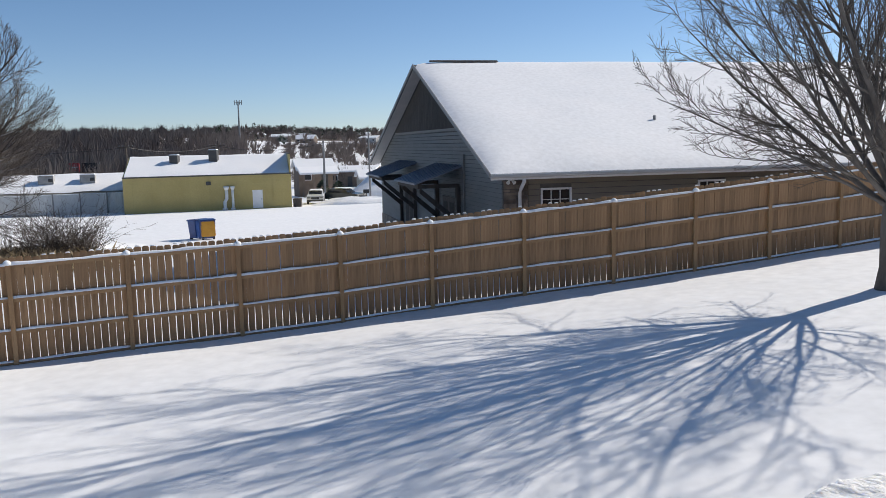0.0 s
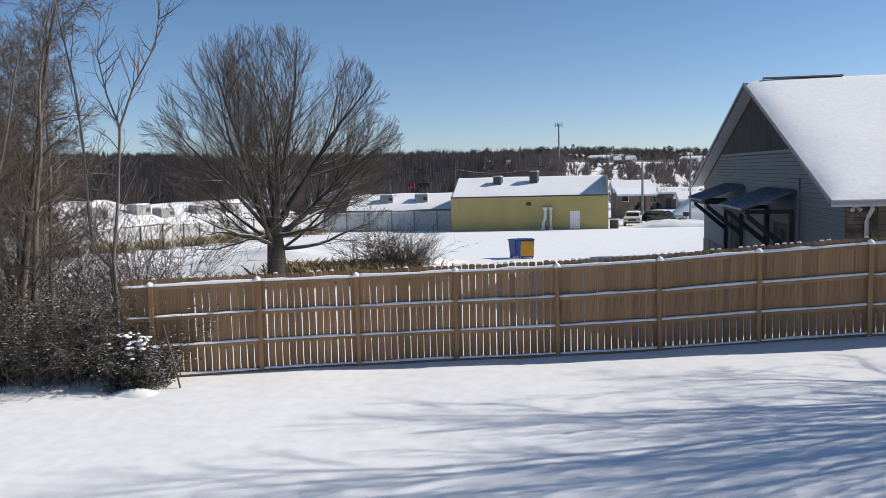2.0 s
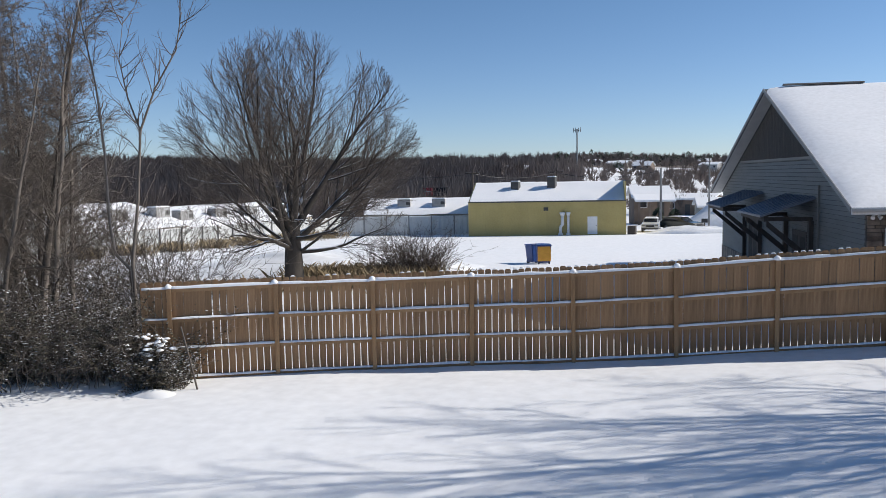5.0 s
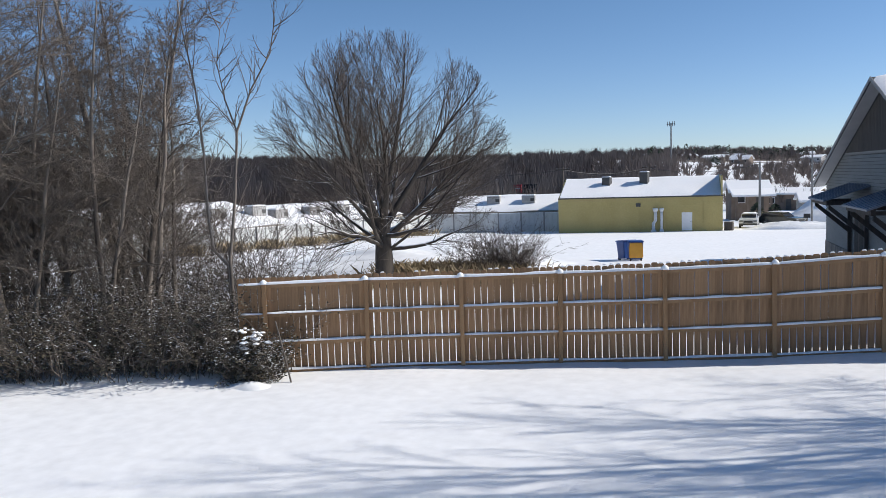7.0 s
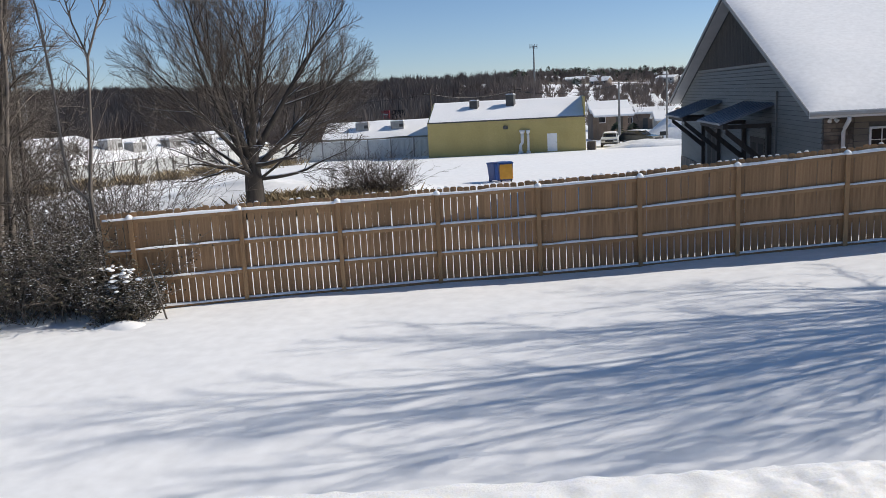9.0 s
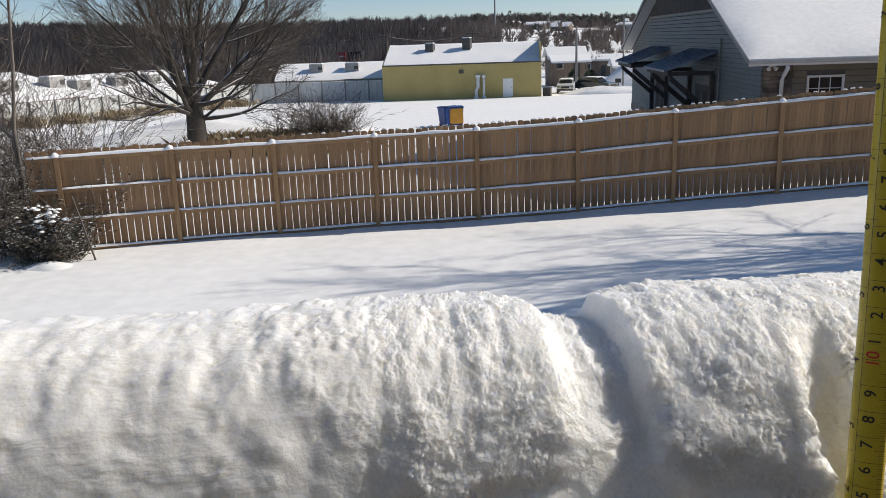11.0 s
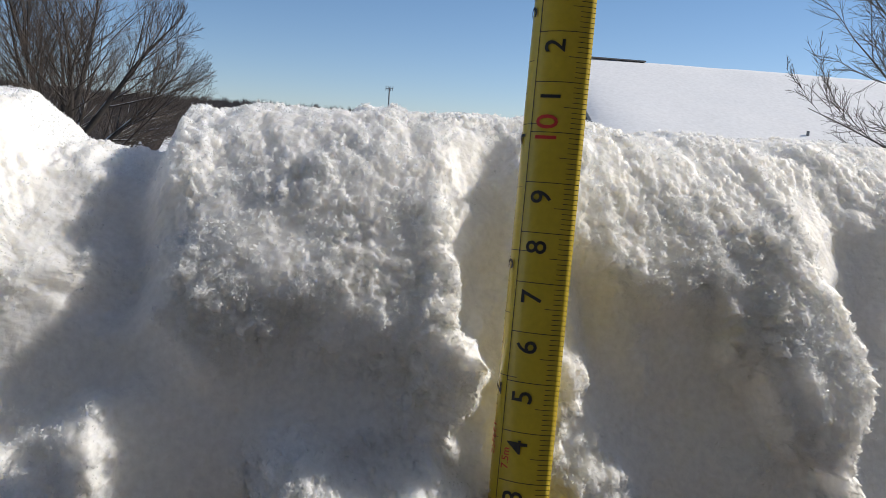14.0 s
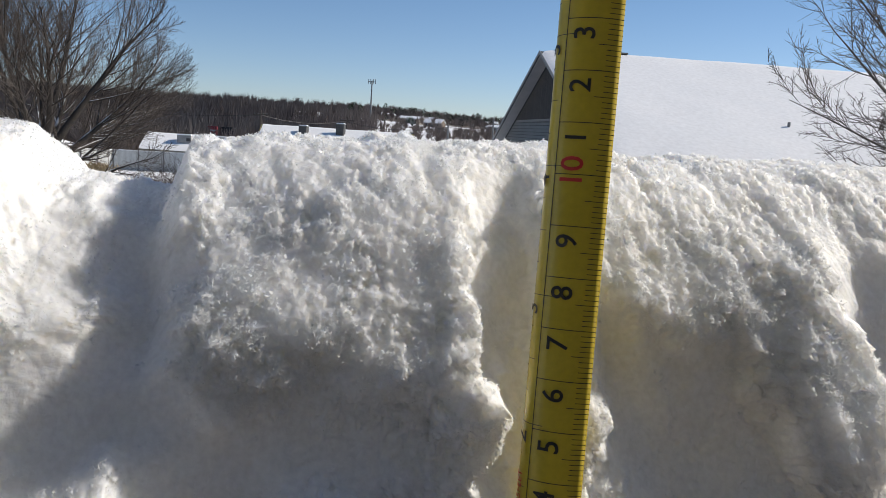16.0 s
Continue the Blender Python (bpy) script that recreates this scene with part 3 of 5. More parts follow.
    # awnings on brackets over the gable doors
    for v0, v1 in ((5.3, 8.9), (12.9, 16.4)):
        g = Geo()
        g.prism([(W0 - 0.04, 4.22), (W0 - 1.75, 3.62), (W0 - 1.75, 3.56), (W0 - 0.04, 4.14)], v0 - 0.15, v1 + 0.15, lambda p, q, t: hp(p, t, q))
        aw = g.make("awning", M_BLUEMETAL, house, "blue-grey sheet metal awning")
        k = v0
        while k < v1 + 0.1:
            Geo().prism([(W0 - 0.05, 4.222), (W0 - 1.74, 3.622), (W0 - 1.74, 3.65), (W0 - 0.05, 4.25)], k - 0.012, k + 0.012, lambda p, q, t: hp(p, t, q)).make("seam", M_BLUEMETAL, aw)
            k += 0.45
        Geo().prism([(W0 - 1.62, 3.42), (W0 - 1.48, 3.42), (W0 - 1.48, 3.60), (W0 - 1.62, 3.60)], v0 - 0.1, v1 + 0.1, lambda p, q, t: hp(p, t, q)).make("beam", M_TIMBER, aw, "dark timber beam")
        for k in (v0 + 0.15, v1 - 0.15):
            Geo().prism([(W0 - 0.06, 3.42), (W0 - 1.5, 3.42), (W0 - 1.5, 3.55), (W0 - 0.06, 3.55)], k - 0.07, k + 0.07, lambda p, q, t: hp(p, t, q)).make("bracket_arm", M_TIMBER, aw)
            Geo().prism([(W0 - 0.08, 2.0), (W0 - 0.08, 2.25), (W0 - 1.5, 3.45), (W0 - 1.5, 3.25)], k - 0.07, k + 0.07, lambda p, q, t: hp(p, t, q)).make("brace", M_TIMBER, aw)
            Geo().prism([(W0 - 0.18, 0.5), (W0 - 0.035, 0.5), (W0 - 0.035, 3.42), (W0 - 0.18, 3.42)], k - 0.09, k + 0.09, lambda p, q, t: hp(p, t, q)).make("wall_post", M_TIMBER, aw)
        m = (v0 + v1) / 2
        g = Geo()
        g.prism([(m - 0.95, 0.6), (m + 0.95, 0.6), (m + 0.95, 3.0), (m - 0.95, 3.0)], W0 - 0.045, W0 - 0.03, lambda p, q, t: hp(t, p, q))
        dr = g.make("door", M_TIMBER, house, "dark double door under the awning")
        for s in (-0.46, 0.46):
            Geo().prism([(m + s - 0.3, 1.2), (m + s + 0.3, 1.2), (m + s + 0.3, 2.8), (m + s - 0.3, 2.8)], W0 - 0.052, W0 - 0.0465, lambda p, q, t: hp(t, p, q)).make("panel", M_DARKBOARD, dr)
    g = Geo()
    for v0 in (4.75,):
        g.prism([(v0 - 0.03, 1.0), (v0 + 0.03, 1.0), (v0 + 0.03, 4.6), (v0 - 0.03, 4.6)], W0 - 0.09, W0 - 0.035, lambda p, q, t: hp(t, p, q))
    g.make("conduit", M_SIDING, house, "grey conduit on the gable")


neighbour_house()

# ---- yellow metal building across the field ----
YO, YU, YV = Vector((-31.65, 80.9, 0)), Vector((0.9754, 0.2205, 0)), Vector((-0.2205, 0.9754, 0))


def yp(u, v, z):
    return YO + YU * u + YV * v + Vector((0, 0, z))


def yellow_building():
    b = empty("metal_building", "long low mustard-yellow metal building with a snow roof", "building")
    L, Dp, EZ, TZ, Z0 = 16.3, 11.0, 2.33, 4.2, -2.0
    g = Geo()
    for a, c, v0, v1 in ((0, L, 0.02, 0.2), (0, L, Dp - 0.2, Dp - 0.02)):
        g.prism([(a, Z0), (c, Z0), (c, EZ - 0.06), (a, EZ - 0.06)], v0, v1, lambda p, q, t: yp(p, t, q))
    g.make("wall_core", M_YELLOW, b)
    n = 18
    for i in range(n):
        a, c = L * i / n, L * (i + 1) / n
        g = Geo()
        g.prism([(a + 0.01, Z0), (c - 0.01, Z0), (c - 0.01, EZ - 0.08), (a + 0.01, EZ - 0.08)], -0.02, 0.018, lambda p, q, t: yp(p, t, q))
        for k in (0.25, 0.5, 0.75):
            x = a + (c - a) * k
            g.prism([(x - 0.03, Z0), (x + 0.03, Z0), (x + 0.03, EZ - 0.08), (x - 0.03, EZ - 0.08)], -0.035, -0.0195, lambda p, q, t: yp(p, t, q))
        g.make("wall_panel", M_YELLOW, b)
    for u in (0.0, L - 0.15):
        g = Geo()
        low = u < 1
        top = [(Dp - 0.2, EZ), (Dp / 2, TZ + 0.02), (0.2, EZ)] if low else [(Dp - 0.2, TZ + 0.05), (0.05, TZ + 0.05), (0.05, EZ), (0.2, EZ)]
        g.prism([(0.2, Z0), (Dp - 0.2, Z0), *top], u, u + 0.15, lambda p, q, t: yp(t, p, q))
        g.make("end_wall", M_YELLOW, b, "yellow end wall")
        if low:
            continue
        Geo().prism([(0.0, TZ + 0.05), (Dp - 0.2, TZ + 0.05), (Dp - 0.2, TZ + 0.13), (0.0, TZ + 0.13)], u - 0.02, u + 0.17, lambda p, q, t: yp(t, p, q)).make("coping", M_DARKTRIM, b)
    g = Geo()
    g.prism([(0.0, EZ - 0.02), (Dp / 2, TZ - 0.02), (Dp, EZ - 0.02), (Dp, EZ - 0.08), (Dp / 2, TZ - 0.1), (0.0, EZ - 0.08)], 0.16, L - 0.16, lambda p, q, t: yp(t, p, q))
    g.make("roof", M_DARKTRIM, b)
    Geo().prism([(-0.12, EZ - 0.12), (-0.03, EZ - 0.12), (-0.03, EZ + 0.02), (-0.12, EZ + 0.02)], 0, L, lambda p, q, t: yp(t, p, q)).make("gutter", M_DARKTRIM, b, "dark gutter along the eave")
    g = Geo()
    us, vs = np.linspace(0.16, L - 0.16, 50), np.linspace(0, Dp, 25)
    U, V = np.meshgrid(us, vs)
    Z = EZ + (TZ - EZ) * (1 - abs(V - Dp / 2) / (Dp / 2)) + 0.08 * (1 - np.exp(-V / 0.15)) + 0.03 * vnoise(U / 1.4, V / 1.4, 0, 6)
    g.v = [tuple(yp(float(a), float(c), float(d))) for a, c, d in zip(U.ravel(), V.ravel(), Z.ravel())]
    k = len(us)
    g.f = [(j * k + i, j * k + i + 1, (j + 1) * k + i + 1, (j + 1) * k + i) for j in range(len(vs) - 1) for i in range(k - 1)]
    g.make("roof_snow", M_ROOFSNOW, b, "snow on the roof slope", True)
    for u, v, w, h in ((4.7, 3.6, 0.85, 0.45), (8.6, 3.9, 0.85, 0.8)):
        g = Geo()
        g.box((0, 0, h / 2), (w, 0.8, h + 0.6), Matrix.Translation(yp(u, v, EZ + (TZ - EZ) * v / 5.5)))
        t = g.make("roof_unit", M_DARKTRIM, b, "dark box-shaped roof unit with a snow cap")
        m = Matrix.Translation(yp(u, v, EZ + (TZ - EZ) * v / 5.5))
        Geo().box((0, 0, h + 0.34), (w + 0.1, 0.9, 0.07), m).make("hood", M_STEEL, t)
        Geo().box((0, 0, h + 0.41), (w, 0.8, 0.07), m, 0.85).make("snow_cap", M_ROOFSNOW, t)
    # door, ducts, vent and a side panel line
    g = Geo()
    g.prism([(12.4, -1.15), (13.4, -1.15), (13.4, 0.68), (12.4, 0.68)], -0.06, -0.036, lambda p, q, t: yp(p, t, q))
    d = g.make("door", M_WHITEPAINT, b, "white metal door")
    Geo().prism([(13.25, -0.3), (13.32, -0.3), (13.32, -0.18), (13.25, -0.18)], -0.1, -0.061, lambda p, q, t: yp(p, t, q)).make("handle", M_STEEL, d)
    for u, r, kink in ((9.65, 0.17, 0.2), (10.45, 0.13, 0.0)):
        g = Geo()
        g.tube([yp(u, -0.25, -1.2), yp(u, -0.25, -0.4), yp(u + kink, -0.25, -0.1), yp(u + kink, -0.25, 0.8)], [r] * 4, 10)
        g.tube([yp(u + kink, -0.25, 0.8), yp(u + kink, -0.25, 1.0), yp(u + kink, -0.25, 1.15)], [r * 1.1, r * 1.7, r * 1.7], 10)
        g.box((0, 0, 0), (r * 2.6, 0.4, 0.25), Matrix.Translation(yp(u, -0.2, -1.15)))
        g.make("wall_duct", M_WHITEPAINT, b, "white vertical exhaust duct", True)
    Geo().box((0, 0, 0), (0.45, 0.18, 0.35), Matrix.Translation(yp(8.15, -0.1, 1.5))).make("wall_vent", M_DARKTRIM, b, "small dark wall vent")
    Geo().prism([(11.2, 1.3), (14.0, 1.3), (14.0, 1.38), (11.2, 1.38)], -0.06, -0.036, lambda p, q, t: yp(p, t, q)).make("trim_strip", M_YELLOW, b)
    for u in (5.9, 11.1, 14.4):
        Geo().prism([(u - 0.04, -1.3), (u + 0.04, -1.3), (u + 0.04, EZ - 0.1), (u - 0.04, EZ - 0.1)], -0.06, -0.036, lambda p, q, t: yp(p, t, q)).make("downpipe", M_YELLOW, b)
    g = Geo()
    g.box((0, 0, 0.5), (0.8, 0.7, 1.0), Matrix.Translation(yp(16.9, 0.4, -1.35)))
    g.make("bin_store", M_TIMBER, b, "dark bin beside the wall")


yellow_building()


# ---- long metal fence and low building beyond the field ----
def metal_fence():
    f = empty("sheet_metal_fence", "long grey corrugated metal fence with posts", "fence")
    line = [(-58.0, 27.0), (-51.3, 38.0), (-48.4, 48.0), (-47.9, 58.0), (-48.9, 72.0), (-47.4, 81.6), (-32.6, 86.0)]
    rng = random.Random(3)
    top = [(-58.0, 1.5), (-51.3, 1.27), (-48.4, 1.18), (-47.9, 1.06), (-48.9, 0.76), (-47.4, 0.60), (-32.6, 0.62)]
    for (x0, y0), (x1, y1), (_, t0), (_, t1) in zip(line, line[1:], top, top[1:]):
        a, b = Vector((x0, y0, t0)), Vector((x1, y1, t1))
        d = b - a
        n = round(d.length / 2.4)
        side = Vector((d.y, -d.x, 0)).normalized()
        for i in range(n):
            p, q = a.lerp(b, i / n), a.lerp(b, (i + 1) / n)
            g = Geo()
            m = 16
            h = 2.5 + rng.uniform(-0.03, 0.03)
            base = len(g.v)
            for k in range(m + 1):
                w = p.lerp(q, 0.02 + 0.96 * k / m) + side * (0.03 if k % 4 in (0, 1) else 0.0)
                g.v += [(w.x, w.y, w.z - h), (w.x, w.y, w.z)]
                w = w - side * 0.01
                g.v += [(w.x, w.y, w.z), (w.x, w.y, w.z - h)]
            for k in range(m):
                o = base + 4 * k
                g.f += [(o, o + 4, o + 5, o + 1), (o + 1, o + 5, o + 6, o + 2), (o + 2, o + 6, o + 7, o + 3)]
            g.make("metal_panel", M_CORRUGATED, f)
            g = Geo()
            g.box((p.x + side.x * 0.09, p.y + side.y * 0.09, p.z - 1.15), (0.1, 0.1, 2.5))
            g.make("post", M_STEEL, f)
        g = Geo()
        snow_strip(g, a + Vector((0, 0, 0.0)), b + Vector((0, 0, 0.0)), 0.12, 0.05, 9)
        g.make("snow_line", M_ROOFSNOW, f, "thin line of snow on the fence top", True)


metal_fence()


def low_building(name, o, u, L, Dp, ez, tz, units, label):
    """A long low building with a shallow snow roof and box-shaped roof units."""
    b = empty(name, label, "building")
    u = Vector((*u, 0)).normalized()
    v = Vector((-u.y, u.x, 0))
    o = Vector((*o, 0))

    def lp(a, c, z):
        return o + u * a + v * c + Vector((0, 0, z))
    g = Geo()
    g.prism([(0.1, -3), (Dp - 0.1, -3), (Dp - 0.1, ez), (Dp / 2, tz - 0.05), (0.1, ez)], 0.1, L - 0.1, lambda p, q, t: lp(t, p, q))
    g.make("wall", M_TAN, b)
    us, vs = np.linspace(0, L, int(L / 1.2) + 2), np.linspace(0, Dp, 19)
    U, V = np.meshgrid(us, vs)
    Z = ez + (tz - ez) * (1 - abs(V - Dp / 2) / (Dp / 2)) ** 0.8 + 0.06 + 0.07 * vnoise(U / 2.2, V / 2.2, 0, 6)
    g = Geo()
    g.v = [tuple(lp(float(a), float(c), float(d))) for a, c, d in zip(U.ravel(), V.ravel(), Z.ravel())]
    k = len(us)
    g.f = [(j * k + i, j * k + i + 1, (j + 1) * k + i + 1, (j + 1) * k + i) for j in range(len(vs) - 1) for i in range(k - 1)]
    g.make("roof_snow", M_ROOFSNOW, b, "snow-covered low roof", True)
    for a, c, w, h in units:
        z = ez + (tz - ez) * (1 - abs(c - Dp / 2) / (Dp / 2)) ** 0.8
        m = Matrix.Translation(lp(a, c, z)) @ Matrix.Rotation(math.atan2(u.y, u.x), 4, "Z")
        t = Geo().box((0, 0, h / 2), (w, 1.1, h + 0.5), m).make("roof_unit", M_GREYBOX, b, "grey box-shaped roof unit")
        Geo().box((0.0, 0, h + 0.31), (w, 1.1, 0.1), m, 0.9).make("snow_cap", M_ROOFSNOW, t)
        Geo().box((w * 0.32, -0.56, h * 0.55), (w * 0.3, 0.03, h * 0.7), m).make("grille", M_DARKTRIM, t, "dark grille")


low_building("low_building", (-50.4, 42.0), (0.0, 1.0), 17.6, 15.0, 1.05, 3.25, [(6.0 + 5.2 * i, 2.6, 1.8, 0.55) for i in range(3)], "long low building with a snowy roof and grey units")
low_building("low_building", (-51.6, 60.2), (0.0, 1.0), 22.0, 15.0, 0.65, 2.45, [(3.0 + 5.2 * i, 2.8, 1.8, 0.55) for i in range(4)], "low building with a snowy roof beside the metal fence")
low_building("low_building", (-46.0, 84.2), (0.957, 0.29), 13.0, 9.0, 0.7, 2.5, [(4.5, 2.2, 1.5, 0.5), (8.6, 2.2, 1.5, 0.5)], "small low snowy-roofed building behind the fence corner")
low_building("low_building", (-66, 24), (0.75, 0.66), 14, 9.0, 1.9, 3.6, [(4 + 4 * i, 2.5, 1.5, 0.7) for i in range(3)], "low snowy-roofed building behind the thicket")


# ---- wheeled carts in the field ----
def cart(x, y, turn, body_mat, front_mat, label, tilt=0.0):
    c = empty("wheeled_bin", label, "bin", "bins in the field", Matrix.Translation((x, y, gz(x, y) - 0.02)) @ Matrix.Rotation(turn, 4, "Z") @ Matrix.Rotation(tilt, 4, "X") @ Matrix.Scale(1.02, 4))
    g = Geo()
    g.box((0, 0, 0.55), (0.66, 0.62, 0.92), None, 1.14)
    g.make("body", body_mat, c, bevel=0.03)
    g = Geo()
    g.box((0, 0, 1.03), (0.80, 0.80, 0.07), None, 0.94)
    g.make("lid", M_BLUEBIN, c, "closed blue lid", bevel=0.015)
    if front_mat:
        m = Matrix.Rotation(radians(-3), 4, "X")
        Geo().box((0, -0.375, 0.57), (0.70, 0.07, 0.80), m).make("front_panel", front_mat, c, "bright orange-yellow front", bevel=0.03)
    g = Geo()
    g.tube([(-0.26, 0.40, 0.98), (0.26, 0.40, 0.98)], [0.02, 0.02], 6)
    g.make("handle", M_RUBBER, c)
    for s in (-0.27, 0.27):
        g = Geo()
        g.tube([(s - 0.03, 0.28 if front_mat is None else -0.24, 0.11), (s + 0.03, 0.28 if front_mat is None else -0.24, 0.11)], [0.12, 0.12], 14)
        g.make("wheel", M_RUBBER, c, bevel=0.012)


cart(-12.42, 42.5, radians(24), M_BLUEBIN, M_ORANGE, "blue wheeled bin with an orange-yellow front in the snow")
cart(-13.05, 43.1, radians(50), M_BLUEBIN, None, "plain blue wheeled bin behind the orange-fronted one", radians(-5))


# ---- cars by the road ----
def car(x, y, turn, paint, label, high=1.75, long=4.6):
    c = empty("car", label, "car", "parked cars", Matrix.Translation((x, y, gz(x, y) + 0.02)) @ Matrix.Rotation(turn, 4, "Z"))
    w = 1.85
    h = high
    side = [(-long / 2, 0.35), (long / 2, 0.35), (long / 2 + 0.03, 0.7), (long / 2 - 0.1, 0.95), (long / 2 - 1.25, 1.05), (long / 2 - 1.4, 1.06), (-long / 2 + 0.1, 1.06), (-long / 2, 0.8)]
    Geo().prism(side, -w / 2, w / 2, lambda p, q, t: (t, -p, q)).make("body", paint, c, bevel=0.04)
    cab = [(long / 2 - 1.3, 1.05), (long / 2 - 1.95, h - 0.06), (long / 2 - 2.2, h), (-long / 2 + 0.5, h - 0.03), (-long / 2 + 0.12, 1.05)]
    Geo().prism(cab, -w / 2 + 0.12, w / 2 - 0.12, lambda p, q, t: (t * (1 - 0.12 * (q - 1.05)), -p, q)).make("cabin", paint, c, bevel=0.03)
    g = Geo()
    g.prism([(long / 2 - 1.33, 1.08), (long / 2 - 1.9, h - 0.1), (long / 2 - 1.88, h - 0.1), (long / 2 - 1.31, 1.08)], -w / 2 + 0.22, w / 2 - 0.22, lambda p, q, t: (t, -p - 0.012, q))
    g.make("windscreen", M_GLASS, c)
    for s in (-1, 1):
        Geo().prism([(long / 2 - 1.6, 1.1), (long / 2 - 2.1, h - 0.12), (-long / 2 + 0.7, h - 0.12), (-long / 2 + 0.35, 1.1)], s * (w / 2 - 0.10), s * (w / 2 - 0.095), lambda p, q, t: (t * (1 - 0.1 * (q - 1.05)), -p, q)).make("side_window", M_GLASS, c)
        Geo().box((s * 0.68, -long / 2 - 0.01, 0.78), (0.36, 0.06, 0.17)).make("headlight", M_STEEL, c, bevel=0.02)
        for k in (-long / 2 + 0.85, long / 2 - 0.85):
            wh = Geo().tube([(s * (w / 2 - 0.2), k, 0.35), (s * (w / 2 + 0.01), k, 0.35)], [0.35, 0.35], 16).make("wheel", M_RUBBER, c)
            Geo().tube([(s * (w / 2 + 0.011), k, 0.35), (s * (w / 2 + 0.03), k, 0.35)], [0.22, 0.2], 12).make("rim", M_STEEL, wh)
    Geo().box((0, -long / 2 - 0.02, 0.72), (0.9, 0.06, 0.2)).make("grille", M_BLACK, c)
    Geo().box((0, -long / 2 - 0.03, 0.45), (w - 0.06, 0.12, 0.2)).make("bumper", M_DARKTRIM, c)
    Geo().box((0, 0.35, h + 0.02), (w - 0.5, long * 0.42, 0.07), None, 0.9).make("roof_snow", M_ROOFSNOW, c, "thin snow on the roof", bevel=0.02)


car(-14.5, 92.5, radians(6), M_CARWHITE, "white parked car facing the field", 1.5)
car(-11.4, 94.0, radians(62), M_CARDARK, "dark green-black parked car beside a white one", 1.55, 4.5)


# ---- houses ----
def far_house(x, y, w, d, h, turn, wall, label, rise=1.6, porch=False, lift=0.0, group="houses in the distance"):
    z = gz(x, y) + lift
    c = empty("far_house", label, "house", group, Matrix.Translation((x, y, z)) @ Matrix.Rotation(turn, 4, "Z"))
    Geo().prism([(-d / 2, -2.6), (d / 2, -2.6), (d / 2, h), (0, h + rise * 0.95), (-d / 2, h)], -w / 2, w / 2, lambda p, q, t: (t, p, q)).make("wall", wall, c)
    e = 0.45
    k = rise * e / (d / 2)
    Geo().prism([(-d / 2 - e, h - k), (0, h + rise), (d / 2 + e, h - k), (d / 2 + e, h - k + 0.22), (0, h + rise + 0.22), (-d / 2 - e, h - k + 0.22)], -w / 2 - e, w / 2 + e, lambda p, q, t: (t, p, q)).make("roof", M_ROOFSNOW, c, "snow-covered roof", bevel=0.05)
    Geo().prism([(-d / 2 - e - 0.02, h - k - 0.1), (-d / 2 - e + 0.1, h - k - 0.1), (-d / 2 - e + 0.1, h - k + 0.05), (-d / 2 - e - 0.02, h - k + 0.05)], -w / 2 - e, w / 2 + e, lambda p, q, t: (t, p, q)).make("fascia", M_TRIM, c)
    n = max(2, int(w / 3))
    for i in range(n):
        px = -w / 2 + w * (i + 0.5) / n
        if i == n // 2:
            Geo().box((px, -d / 2 - 0.03, 1.0), (0.95, 0.08, 2.05)).make("door", M_DARKTRIM, c)
        else:
            win = Geo().box((px, -d / 2 - 0.03, h * 0.58), (1.2, 0.08, 1.2)).make("window", M_TRIM, c)
            Geo().box((px, -d / 2 - 0.08, h * 0.58), (1.0, 0.03, 1.0)).make("pane", M_GLASS, win)
    if porch:
        pr = Geo().prism([(-d / 2 - 3.2, h - 0.75), (-d / 2, h + 0.05), (-d / 2, h + 0.3), (-d / 2 - 3.2, h - 0.5)], -w / 2 - 0.3, w / 2 + 0.3, lambda p, q, t: (t, p, q)).make("porch_roof", M_ROOFSNOW, c, "snowy porch roof", bevel=0.05)
        for i in range(4):
            px = -w / 2 + 0.3 + (w - 0.6) * i / 3
            Geo().box((px, -d / 2 - 2.9, h / 2 - 1.2), (0.32, 0.32, h + 0.85), None, 0.75).make("porch_post", M_BROWNWALL, pr)
    return c


far_house(-19.4, 122, 5.0, 5.4, 2.6, radians(18), M_BROWNWALL, "brown house with a pillared porch and snowy roof", 1.2, True, 1.5)
far_house(-7.5, 140, 14, 7, 2.3, radians(12), M_TAN, "low tan building with a snowy roof", 1.1)
far_house(-19, 165, 12, 9, 3.0, radians(-10), M_BROWNWALL, "brown building with a flat snowy roof", 0.8)
rng = random.Random(21)
for i in range(16):
    az = radians(rng.uniform(-14, 4)) if i > 3 else radians(rng.uniform(-19, -14))
    r = rng.uniform(340, 600)
    far_house(r * math.sin(az), r * math.cos(az), rng.uniform(7, 12), rng.uniform(6, 8), rng.uniform(2.2, 2.8), rng.uniform(-0.6, 0.6), rng.choice([M_TAN, M_BROWNWALL, M_WHITEPAINT, M_GREYBOX]), "distant house with a snow-covered roof", rng.uniform(0.9, 1.7))


def pole(name, x, y, z1, r, label, arms=1, cat="pole"):
    z = gz(x, y) - 0.2
    p = empty(name, label, cat)
    Geo().tube([(x, y, z), (x, y, z1)], [r, r * 0.7], 8).make("shaft", M_TIMBER if arms else M_STEEL, p)
    for k in range(arms):
        Geo().box((x, y, z1 - 0.6 - 0.9 * k), (2.2, 0.12, 0.14)).make("cross_arm", M_TIMBER, p)
        for s in (-0.9, -0.4, 0.4, 0.9):
            Geo().tube([(x + s, y, z1 - 0.53 - 0.9 * k), (x + s, y, z1 - 0.35 - 0.9 * k)], [0.05, 0.04], 6).make("insulator", M_STEEL, p)
    return p


